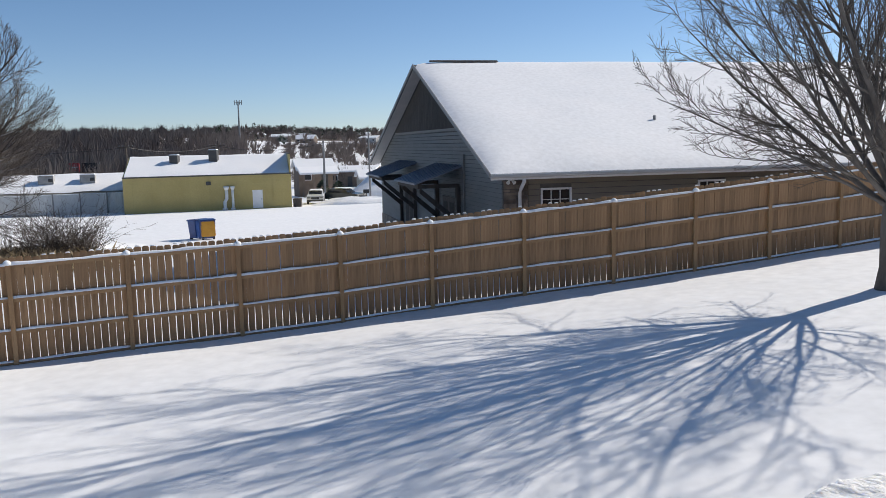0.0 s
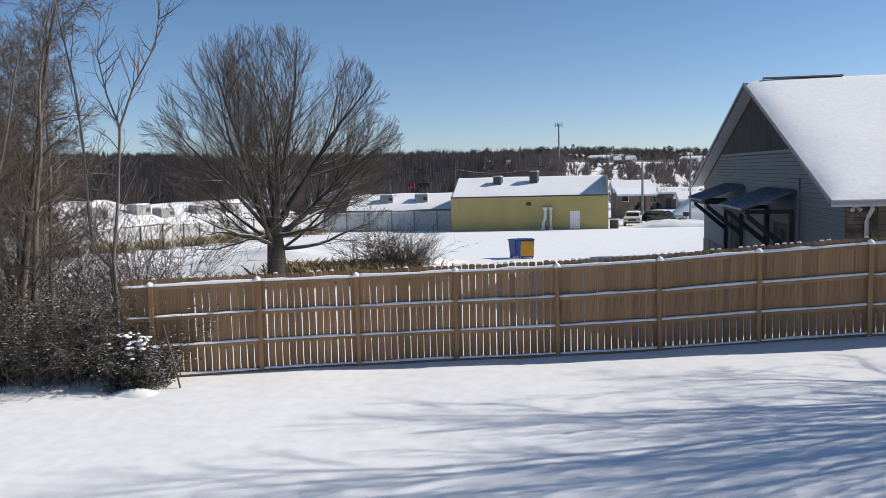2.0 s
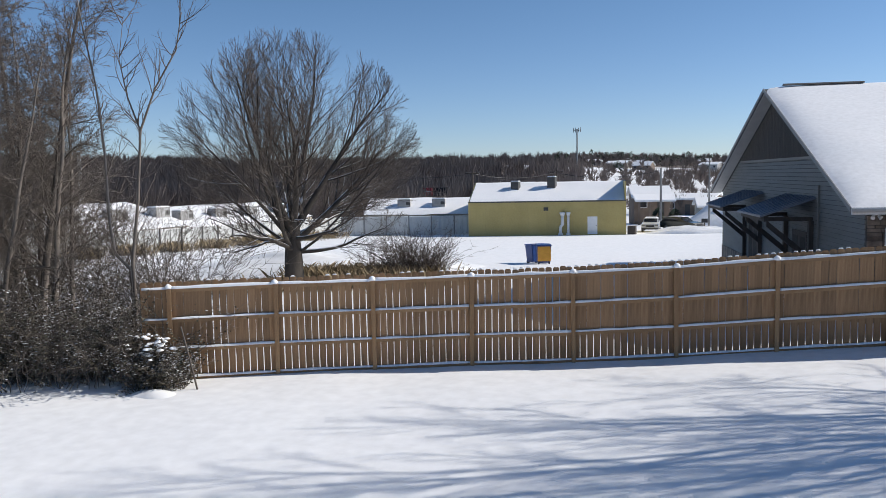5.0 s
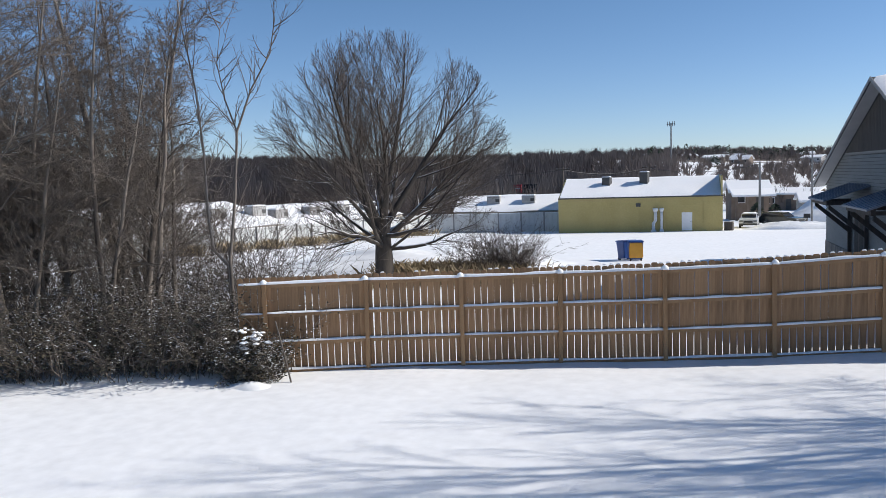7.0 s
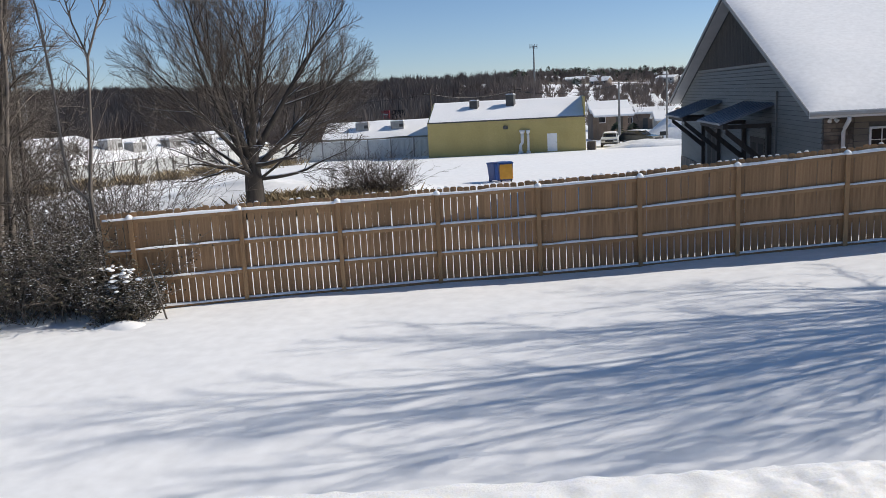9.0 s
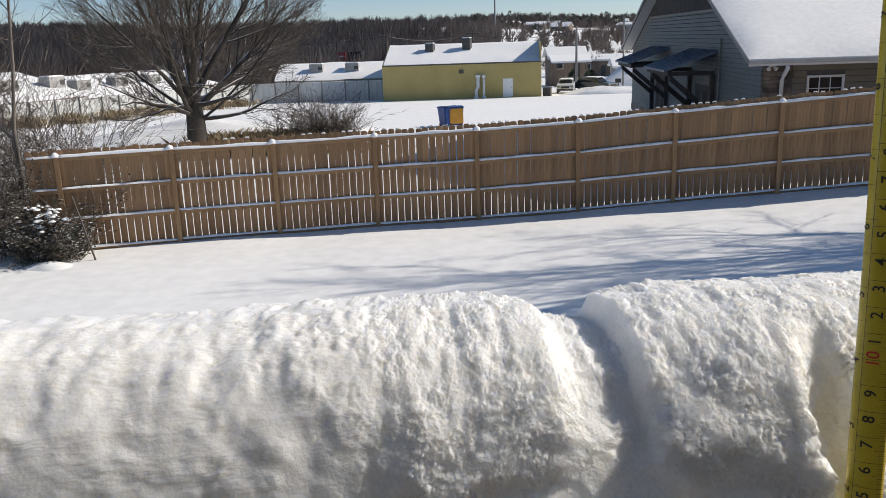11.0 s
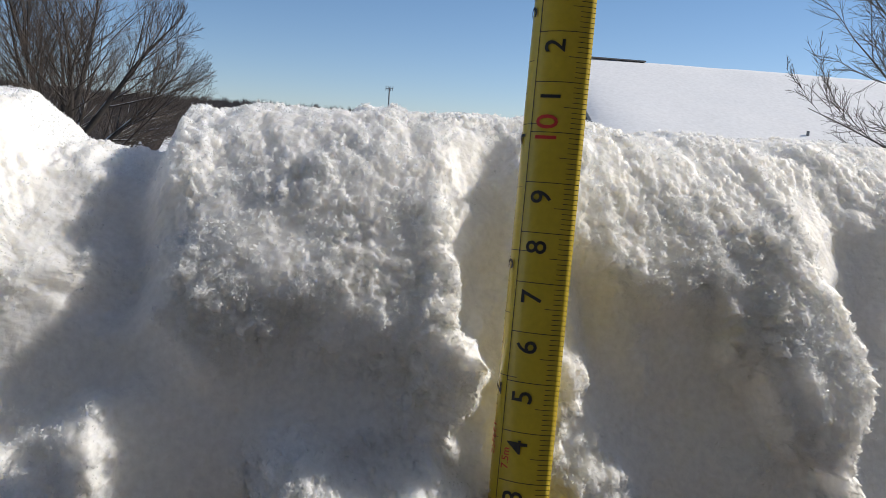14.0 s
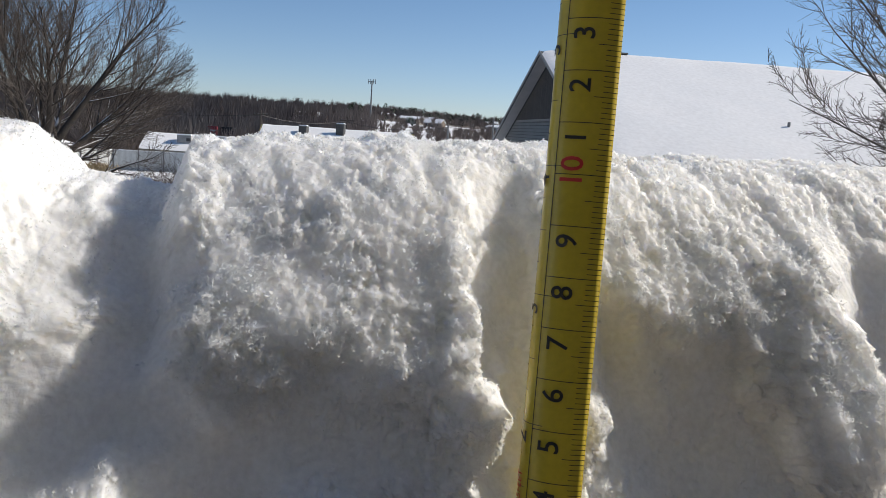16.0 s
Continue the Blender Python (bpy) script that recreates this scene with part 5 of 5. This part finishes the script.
# ---- far woods ----
def far_woods():
    rng = np.random.default_rng(5)
    groups = {"far": (Geo(), M_FARTREE), "pine": (Geo(), M_CONIFER)}
    v, f = groups["far"][0].v, groups["far"][0].f

    def broad(x, y, z, h, w):
        b = len(v)
        k = 40
        tw = 0.07 + h * 0.006
        v.extend([(x - tw, y, z), (x + tw, y, z), (x, y, z + h * 0.8)])
        f.append((b, b + 1, b + 2))
        a = rng.uniform(0, 2 * math.pi, k)
        q = rng.uniform(0.15, 1.0, k) ** 0.7
        zz = rng.uniform(0.25, 0.6, k)
        for i in range(k):
            b = len(v)
            px, py = x + w * 0.3 * q[i] * math.cos(a[i]), y + w * 0.3 * q[i] * math.sin(a[i])
            tx, ty = x + w * q[i] * math.cos(a[i]), y + w * q[i] * math.sin(a[i])
            t = z + h * (1.0 - 0.55 * q[i] ** 2) * (0.8 + 0.3 * zz[i])
            s = 0.05 + 0.008 * h
            v.extend([(px - s, py - s * 0.6, z + h * zz[i] * 0.8), (px + s, py + s * 0.6, z + h * zz[i] * 0.8), (tx, ty, t)])
            f.append((b, b + 1, b + 2))
    pv, pf = groups["pine"][0].v, groups["pine"][0].f

    def pine(x, y, z, h, w):
        for j in range(7):
            zz = z + h * (0.12 + 0.12 * j)
            ww = w * math.sqrt(max(0.1, 1 - ((j - 2.2) / 5.0) ** 2))
            for i in range(7):
                a = rng.uniform(0, 6.28)
                b = len(pv)
                c, s = math.cos(a), math.sin(a)
                pv.extend([(x, y, zz + h * 0.2), (x + ww * c - 0.3 * s, y + ww * s + 0.3 * c, zz - 0.02 * h), (x + ww * c + 0.3 * s, y + ww * s - 0.3 * c, zz + 0.04 * h)])
                pf.append((b, b + 1, b + 2))
    n = 0
    while n < 5200:
        az = radians(rng.uniform(-82, -13.5))
        r = 132 + 560 * rng.random() ** 1.25
        x, y = r * math.sin(az), r * math.cos(az)
        broad(x, y, gz(x, y) - 0.3, rng.uniform(5.5, 10.5), rng.uniform(2.6, 4.6))
        n += 1
    n = 0
    while n < 3600:
        az = radians(rng.uniform(-16, 40))
        r = 150 + 660 * rng.random() ** 0.8
        x, y = r * math.sin(az), r * math.cos(az)
        if r < 470 and vnoise(x / 45, y / 30, 0, 12) < (-0.1 if r < 250 else -0.05):
            continue
        if rng.random() < 0.16 and r > 300:
            pine(x, y, gz(x, y) - 0.3, rng.uniform(4.5, 8), rng.uniform(1.8, 3.0))
        else:
            broad(x, y, gz(x, y) - 0.3, rng.uniform(3, 5.5) if r < 250 else rng.uniform(4, 9), rng.uniform(2.2, 3.6))
        n += 1
    n = 0
    while n < 800:
        az, r = radians(rng.uniform(-15, 12)), rng.uniform(175, 420)
        x, y = r * math.sin(az), r * math.cos(az)
        if vnoise(x / 30, y / 50, 0, 17) < -0.05:
            continue
        broad(x, y, gz(x, y) - 0.3, rng.uniform(1.8, 4.2), rng.uniform(1.2, 2.2))
        n += 1
    for x, y, h in ((-10.5, 118, 2.6), (-14.6, 113, 2.2), (-16.8, 113.5, 2.4)):
        pine(x, y, gz(x, y), h, 0.9)
    tagged(groups["far"][0].make("far_woods", M_FARTREE), "grey-brown bare woods over the far hills", "woods", kind="stuff")
    tagged(groups["pine"][0].make("far_pines", M_CONIFER), "scattered dark evergreens on the far slopes", "woods", kind="stuff")


far_woods()


# ---- deck railing with snow, and the tape measure ----
RA, RN = Vector((0.9326, 0.361, 0)), Vector((-0.361, 0.9326, 0))
RAIL_Z, TOP_Z = 4.680, 4.783


RB = Matrix.Translation((0.28821, 0.34421, 4.79244)) @ Euler((0.0, 0.00956, 0.01627)).to_matrix().to_4x4() @ Matrix.Translation((0.13146, -0.18176, -4.79244))


def rp(a, n, z):
    return RB @ (RA * a + RN * n + Vector((0, 0, z)))


def railing():
    r = empty("deck_railing", "weathered wooden deck railing under a ridge of snow", "railing")
    g = Geo()
    g.prism([(0.375, RAIL_Z - 0.038), (0.555, RAIL_Z - 0.038), (0.555, RAIL_Z), (0.375, RAIL_Z)], -2.2, 2.2, lambda p, q, t: rp(t, p, q))
    g.make("top_board", M_DECKWOOD, r, bevel=0.004)
    for z in (RAIL_Z - 0.10, RAIL_Z - 0.85):
        Geo().prism([(0.445, z - 0.045), (0.485, z - 0.045), (0.485, z + 0.045), (0.445, z + 0.045)], -2.2, 2.2, lambda p, q, t: rp(t, p, q)).make("rail", M_DECKWOOD, r)
    k = -2.1
    bal = Geo().prism([(-0.018, RAIL_Z - 0.90), (0.018, RAIL_Z - 0.90), (0.018, RAIL_Z - 0.045), (-0.018, RAIL_Z - 0.045)], 0.486, 0.522, lambda p, q, t: rp(p, t, q)).mesh("baluster", M_DECKWOOD)
    while k < 2.15:
        ob = new("baluster", bal)
        ob.location = rp(k, 0, 0) - rp(0, 0, 0)
        ob.parent = r
        k += 0.14
    for a in (-2.15, 0.9, 2.15):
        p = rp(a, 0.42, 0)
        Geo().prism([(a - 0.045, gz(p.x, p.y) - 0.3), (a + 0.045, gz(p.x, p.y) - 0.3), (a + 0.045, RAIL_Z - 0.04), (a - 0.045, RAIL_Z - 0.04)], 0.40, 0.442, lambda q, z, t: rp(q, t, z)).make("post", M_DECKWOOD, r)
    d = empty("deck", "wooden deck boards behind the railing", "deck")
    for i in range(12):
        n0 = 0.44 - 0.145 * (i + 1)
        Geo().prism([(n0, RAIL_Z - 1.02), (n0 + 0.138, RAIL_Z - 1.02), (n0 + 0.138, RAIL_Z - 0.985), (n0, RAIL_Z - 0.985)], -2.2, 2.2, lambda p, q, t: rp(t, p, q)).make("board", M_DECKWOOD, d)


railing()


def own_house():
    """Plain unseen wall and eave, added behind the viewer to keep that side's skylight off the railing."""
    g = Geo()
    z = 0.2
    while z < 6.3:
        g.prism([(-1.75, z), (-1.50, z), (-1.525, z + 0.2), (-1.75, z + 0.2)], -6, 7, lambda p, q, t: rp(t, p, q))
        z += 0.2
    # the wall's tone sets how much light it bounces onto the snow face
    tagged(g.make("wall_south", M_TAN), "added unseen tan lapped wall behind the deck that blocks skylight", "wall", kind="structure")
    g = Geo()
    g.prism([(-1.9, 6.35), (-0.35, 6.25), (-0.35, 6.42), (-1.9, 6.8)], -6, 7, lambda p, q, t: rp(t, p, q))
    tagged(g.make("ceiling", M_SOFFIT), "added unseen eave over the deck that blocks skylight", "eave", kind="structure")


own_house()


def smooth(e0, e1, x):
    t = np.clip((x - e0) / (e1 - e0), 0, 1)
    return t * t * (3 - 2 * t)


def ridge_snow():
    """A loaf of fresh snow along the rail: a face of bulges, hollows and crumbs that leans back to a rounded top with a notch."""
    a = steps([(-2.2, 0.04), (-1.0, 0.015), (-0.5, 0.004), (-0.21, 0.0012), (-0.18, 0.0004), (0.13, 0.0004), (0.16, 0.0012), (0.6, 0.003), (1.0, 0.015), (2.2, 0.04)])
    s = np.concatenate([np.linspace(0, 0.70, 330), np.linspace(0.705, 1, 40)])
    A, S = np.meshgrid(a, s)
    # cross-section from the near foot over the top to the far foot
    key_s = np.array([0, 0.10, 0.16, 0.24, 0.33, 0.41, 0.47, 0.52, 0.57, 0.62, 0.70, 0.85, 1.0])
    key_n = np.array([0.381, 0.383, 0.385, 0.3900, 0.3965, 0.4035, 0.4100, 0.418, 0.429, 0.441, 0.468, 0.515, 0.548])
    key_h = np.array([0, 0.018, 0.029, 0.043, 0.059, 0.073, 0.083, 0.091, 0.099, 0.1035, 0.1055, 0.096, 0.0])
    N, H = np.interp(S, key_s, key_n), np.interp(S, key_s, key_h)
    # wandering outlines for everything below
    U = A + 0.0050 * vnoise(A / 0.016, H / 0.016, 0, 51) + 0.0022 * vnoise(A / 0.005, H / 0.005, 0, 52)
    V = H + 0.0050 * vnoise(A / 0.016, H / 0.016, 0, 53) + 0.0024 * vnoise(A / 0.005, H / 0.005, 0, 54)
    # height of the top along the rail, with the notch and the mound beside it
    lift = (-0.0125 + 0.12 * np.clip(-0.085 - A, 0, 0.03)) * smooth(-0.115, -0.102, A) * (1 - smooth(-0.081, -0.074, A)) - 0.004 * smooth(-0.045, -0.070, A)
    lift = lift + 0.002 * smooth(-0.115, -0.14, A) * (1 - smooth(-0.2, -0.3, A)) + 0.0016 * vnoise(A / 0.05, S * 2, 0, 32) + 0.0013 * vnoise(A / 0.012, S * 9, 0, 33) + 0.0008 * vnoise(A / 0.004, S * 25, 0, 47)

    def low_edge(x, pts):
        return np.interp(x, [p[0] for p in pts], [p[1] for p in pts])

    def bulge(x0, x1, pts, depth, soft=0.006, lean=0.0, side=0.02):
        """A swelling between x0 and x1 that hangs down to the edge given by pts; its right side is steep."""
        e = low_edge(U, pts)
        r = x1 + lean * (0.09 - V) + 0.0012 * vnoise(A / 0.003, H / 0.003, 0, 48)
        return depth * np.clip(0.35 + (0.092 - V) / 0.035, 0.35, 1.4) * smooth(e - soft, e + soft, V) * smooth(x0, x0 + side, U) * (1 - smooth(r - 0.004, r + 0.003, U))
    push = bulge(-0.080, -0.0115, [(-0.07, 0.060), (-0.045, 0.055), (-0.028, 0.050), (-0.019, 0.042), (-0.01, 0.040)], 0.0050, 0.010, side=0.012)
    push = push + bulge(0.006, 0.078, [(0.012, 0.086), (0.025, 0.070), (0.045, 0.066), (0.055, 0.050), (0.064, 0.030), (0.074, 0.026), (0.08, -0.02)], 0.0055, 0.005, 0.05, 0.008)
    push = push + bulge(0.095, 0.16, [(0.095, 0.08), (0.12, 0.06), (0.16, 0.05)], 0.0045)
    push = push + bulge(-0.19, -0.092, [(-0.19, 0.05), (-0.12, 0.058), (-0.092, 0.074)], 0.0032, 0.010)
    # the noses in which the swellings run down; the last, unseen behind the tape, is added to shade the groove
    for x, w, z0, z1, d in ((-0.0175, 0.0060, 0.040, 0.085, 0.0020), (0.0730, 0.0065, 0.012, 0.09, 0.0018), (0.0625, 0.0050, 0.038, 0.075, 0.0020), (0.0070, 0.0050, 0.030, 0.105, 0.0070)):
        x = x + 0.05 * (0.075 - V) * (x > 0.05)
        push = push + d * np.exp(-((U - x) / w) ** 2) * smooth(z0 - 0.006, z0 + 0.006, V) * (1 - smooth(z1 - 0.02, z1, V))
    # hollows beside them
    for x, z, wx, wz, d in ((-0.083, 0.063, 0.009, 0.022, 0.0040), (-0.001, 0.062, 0.009, 0.034, 0.0060), (0.091, 0.060, 0.007, 0.035, 0.0045), (0.036, 0.046, 0.020, 0.018, 0.0050), (0.014, 0.064, 0.009, 0.018, 0.0035)):
        push = push - d * np.exp(-((U - x) / wx) ** 2 - ((V - z) / wz) ** 2)
    # crumbled foot in separate heaps
    for x, z, wx, d in ((-0.029, 0.038, 0.020, 0.018), (-0.101, 0.041, 0.020, 0.016), (0.018, 0.038, 0.007, 0.008), (0.040, 0.010, 0.012, 0.008), (0.097, 0.010, 0.020, 0.008)):
        push = push + d * np.exp(-((U - x) / wx) ** 4) * (1 - smooth(z - 0.010, z + 0.004, V))
    face = 1 - smooth(0.50, 0.64, S)
    push = push * face + 0.0008 * vnoise(U / 0.014, V / 0.011, 0, 34) * face + 0.0004 * vnoise(U / 0.006, V / 0.005, 0, 46)
    # grains, coarser and denser on what stands out
    proud = np.clip(0.28 + 230 * push, 0.22, 1.0) * face + (1 - face) * 0.8
    jit = np.random.default_rng(3)
    grain = 0.00045 * vnoise(A / 0.0030, S * 55, 0, 35) + 0.0006 * vnoise(A / 0.0016, S * 105, 0, 36) + 0.0006 * vnoise(A / 0.0009, S * 185, 0, 37) + jit.normal(0, 0.00024, A.shape)
    crest = np.clip(np.abs(np.gradient(push, axis=1) / np.maximum(np.gradient(A, axis=1), 1e-6)), 0, 1)
    grain = grain * proud * (1 + 1.6 * crest) * (0.55 + 0.6 * smooth(-0.4, 0.4, vnoise(A / 0.009, S * 18, 0, 38)))
    N = N - push - grain * (1 - 0.7 * smooth(0.5, 0.6, S))
    H = H + lift * smooth(0.05, 0.095, H) * (1 - smooth(0.85, 1.0, S)) + grain * smooth(0.40, 0.55, S) * (1 - smooth(0.9, 1.0, S)) + 0.35 * push * smooth(0.03, 0.05, H) * face
    X, Y, Z = RA.x * A + RN.x * N, RA.y * A + RN.y * N, RAIL_Z - 0.002 + H
    flat = np.stack([X.ravel(), Y.ravel(), Z.ravel()], 1) @ np.array(RB.to_3x3()).T + np.array(RB.translation)
    g = Geo()
    g.v = flat.tolist()
    k = len(a)
    i = np.arange((len(s) - 1) * (k - 1))
    b = (i // (k - 1)) * k + i % (k - 1)
    g.f = np.stack([b, b + 1, b + k + 1, b + k], 1).tolist()
    tagged(g.make("snow_ridge", M_RAILSNOW, None, "", True), "thick crumbly ridge of fresh snow on the railing", "snow")
    # loose crystals, clustered on the swellings and the top
    rng = np.random.default_rng(8)
    j, q = rng.integers(8, 345, 420000), rng.integers(0, k, 420000)
    dense = 0.75 * (proud[j, q] - 0.40) + 0.45 * vnoise(A[j, q] / 0.006, S[j, q] * 30, 0, 40) + 0.30 * vnoise(A[j, q] / 0.0025, S[j, q] * 70, 0, 44)
    keep = (A[j, q] > -0.145) & (A[j, q] < 0.125) & (dense > rng.uniform(0.08, 0.80, len(j)))
    j, q = j[keep], q[keep]
    n = len(j)
    p = flat.reshape(len(s), k, 3)[j, q] - np.array(RN) * rng.uniform(-0.0001, 0.0009, (n, 1))
    p[:, 2] += rng.uniform(0, 0.0005, n)
    r = rng.uniform(0.00014, 0.00042, (n, 1)) * (1 + 0.8 * (rng.random((n, 1)) < 0.06))
    ax = rng.normal(size=(n, 2, 3))
    e0 = ax[:, 0] / np.linalg.norm(ax[:, 0], axis=1, keepdims=True)
    e1 = np.cross(e0, ax[:, 1])
    e1 = e1 / np.linalg.norm(e1, axis=1, keepdims=True)
    e2 = np.cross(e0, e1)
    corner = [e0 * r, (-0.5 * e0 + 0.8 * e1) * r, (-0.5 * e0 - 0.8 * e1) * r, 0.6 * e2 * r]
    c = Geo()
    c.v = (p[:, None, :] + np.stack(corner, 1)).reshape(-1, 3).tolist()
    b = 4 * np.arange(n)[:, None]
    c.f = np.concatenate([b + np.array(t) for t in ((0, 2, 1), (0, 1, 3), (1, 2, 3), (2, 0, 3))]).tolist()
    tagged(c.make("snow_crystals", M_CRYSTAL), "loose glittering crystals on the snow face", "snow", kind="stuff")


def ice_crystal():
    """Small clear-white flakes: they let light through and glint."""
    m = material("ice_crystal", (0.90, 0.91, 0.925), (0.94, 0.94, 0.95), 60.0, 0.18, 0, 0.0, 900.0)
    n, k = m.node_tree.nodes, m.node_tree.links
    t, mix = n.new("ShaderNodeBsdfTranslucent"), n.new("ShaderNodeMixShader")
    t.inputs["Color"].default_value = (0.93, 0.94, 0.95, 1)
    mix.inputs["Fac"].default_value = 0.8
    k.new(n["Principled BSDF"].outputs[0], mix.inputs[1])
    k.new(t.outputs[0], mix.inputs[2])
    k.new(mix.outputs[0], n["Material Output"].inputs["Surface"])
    return m


M_CRYSTAL = ice_crystal()
ridge_snow()


def tape_measure():
    """A steel tape held upright against the snow: a curved yellow blade with ticks and numbers."""
    foot = Vector((-0.1380, 0.3470, RAIL_Z + 0.001))
    up = Vector((-0.004, 0.118, 1.0)).normalized()
    face = Vector((-0.10, -1.0, 0.1))
    face = (face - up * face.dot(up)).normalized()
    across = up.cross(face).normalized()
    if across.dot(RA) < 0:
        across = -across
    m = Matrix((across, up, face)).transposed().to_4x4()
    m.translation = foot
    tape = empty("tape_measure", "yellow steel tape measure stood upright in the snow", "tape measure", at=RB @ m)
    R, CURL, LEFT, LINE, RIGHT, LEN = 0.0105, 0.0042, -0.0104, -0.0050, 0.0060, 0.42

    def tp(x, y, lift=0.0):
        """A place on the blade, bowed towards its back at the edges; x runs across it."""
        if x >= LINE:
            w, rr = x / R, R + lift
            return Vector((rr * math.sin(w), y, rr * math.cos(w) - R))
        w = LINE / R
        c, k = Vector((math.sin(w), 0, math.cos(w))) * (R - CURL), w + (x - LINE) / CURL
        return Vector((c.x + (CURL + lift) * math.sin(k), y, c.z + (CURL + lift) * math.cos(k) - R))
    g = Geo()
    n = 14
    for j in range(43):
        y = LEN * j / 42
        for i in range(n + 1):
            x = LEFT + (RIGHT - LEFT) * i / n
            g.v += [tuple(tp(x, y)), tuple(tp(x, y, -0.00025))]
    k = 2 * (n + 1)
    for j in range(42):
        for i in range(n):
            o = j * k + 2 * i
            g.f += [(o, o + 2, o + k + 2, o + k), (o + 1, o + k + 1, o + k + 3, o + 3)]
        o = j * k
        g.f += [(o, o + k, o + k + 1, o + 1), (o + 2 * n, o + 2 * n + 1, o + k + 2 * n + 1, o + k + 2 * n)]
    g.make("blade", M_TAPE, tape, "yellow lacquered steel blade", True)

    def mark(q, x0, x1, y, w):
        b = len(q.v)
        c = 5
        for i in range(c + 1):
            x = x0 + (x1 - x0) * i / c
            q.v += [tuple(tp(x, y - w / 2, 0.00006)), tuple(tp(x, y + w / 2, 0.00006))]
        q.f += [(b + 2 * i, b + 2 * i + 2, b + 2 * i + 3, b + 2 * i + 1) for i in range(c)]
    t = Geo()
    for i in range(1, 410):
        y = i * 0.001
        if i % 10 == 0:
            mark(t, LINE, RIGHT, y, 0.00016)
        elif i % 5 == 0:
            mark(t, RIGHT - 0.0046, RIGHT, y, 0.00013)
        else:
            mark(t, RIGHT - 0.0030, RIGHT, y, 0.00013)
    for i in range(1, 256):
        y = i * 0.0254 / 16
        ln = 0.0075 if i % 16 == 0 else 0.0045 if i % 8 == 0 else 0.003 if i % 4 == 0 else 0.002
        mark(t, LEFT, LEFT + ln, y, 0.00013)
    b = len(t.v)
    for y in (0.0, LEN):
        t.v += [tuple(tp(LINE - 0.00008, y, 0.00006)), tuple(tp(LINE + 0.00008, y, 0.00006))]
    t.f.append((b, b + 1, b + 3, b + 2))
    t.make("graduation", M_INK, tape, "fine black scale marks")

    def number(text, x, y, size, mat):
        cu = bpy.data.curves.new("number", "FONT")
        cu.body, cu.size, cu.align_x, cu.align_y, cu.resolution_u, cu.offset = text, size, "CENTER", "CENTER", 3, size * 0.008
        tmp = bpy.data.objects.new("number", cu)
        scene.collection.objects.link(tmp)
        dg = bpy.context.evaluated_depsgraph_get()
        me = bpy.data.meshes.new_from_object(tmp.evaluated_get(dg))
        bpy.data.objects.remove(tmp)
        for vert in me.vertices:
            px, py = -vert.co.y, vert.co.x
            vert.co = tp(x + px, y + py, 0.00026)
        me.materials.clear()
        me.materials.append(mat)
        ob = new("number", me)
        ob.parent = tape
    for i in range(1, 41):
        if i % 10 == 0:
            number(str(i), -0.0014, i * 0.01 + 0.0005, 0.0062, M_REDINK)
        else:
            number(str(i % 10), -0.0012, i * 0.01 - 0.0029, 0.0058, M_INK)
    for i in range(1, 16):
        number(str(i), -0.0078, i * 0.0254 - 0.0028, 0.0052, M_INK)
    number("25FEET", -0.0072, 0.0378, 0.0022, M_REDINK)
    number("7.5m", -0.0036, 0.0345, 0.0022, M_REDINK)


tape_measure()
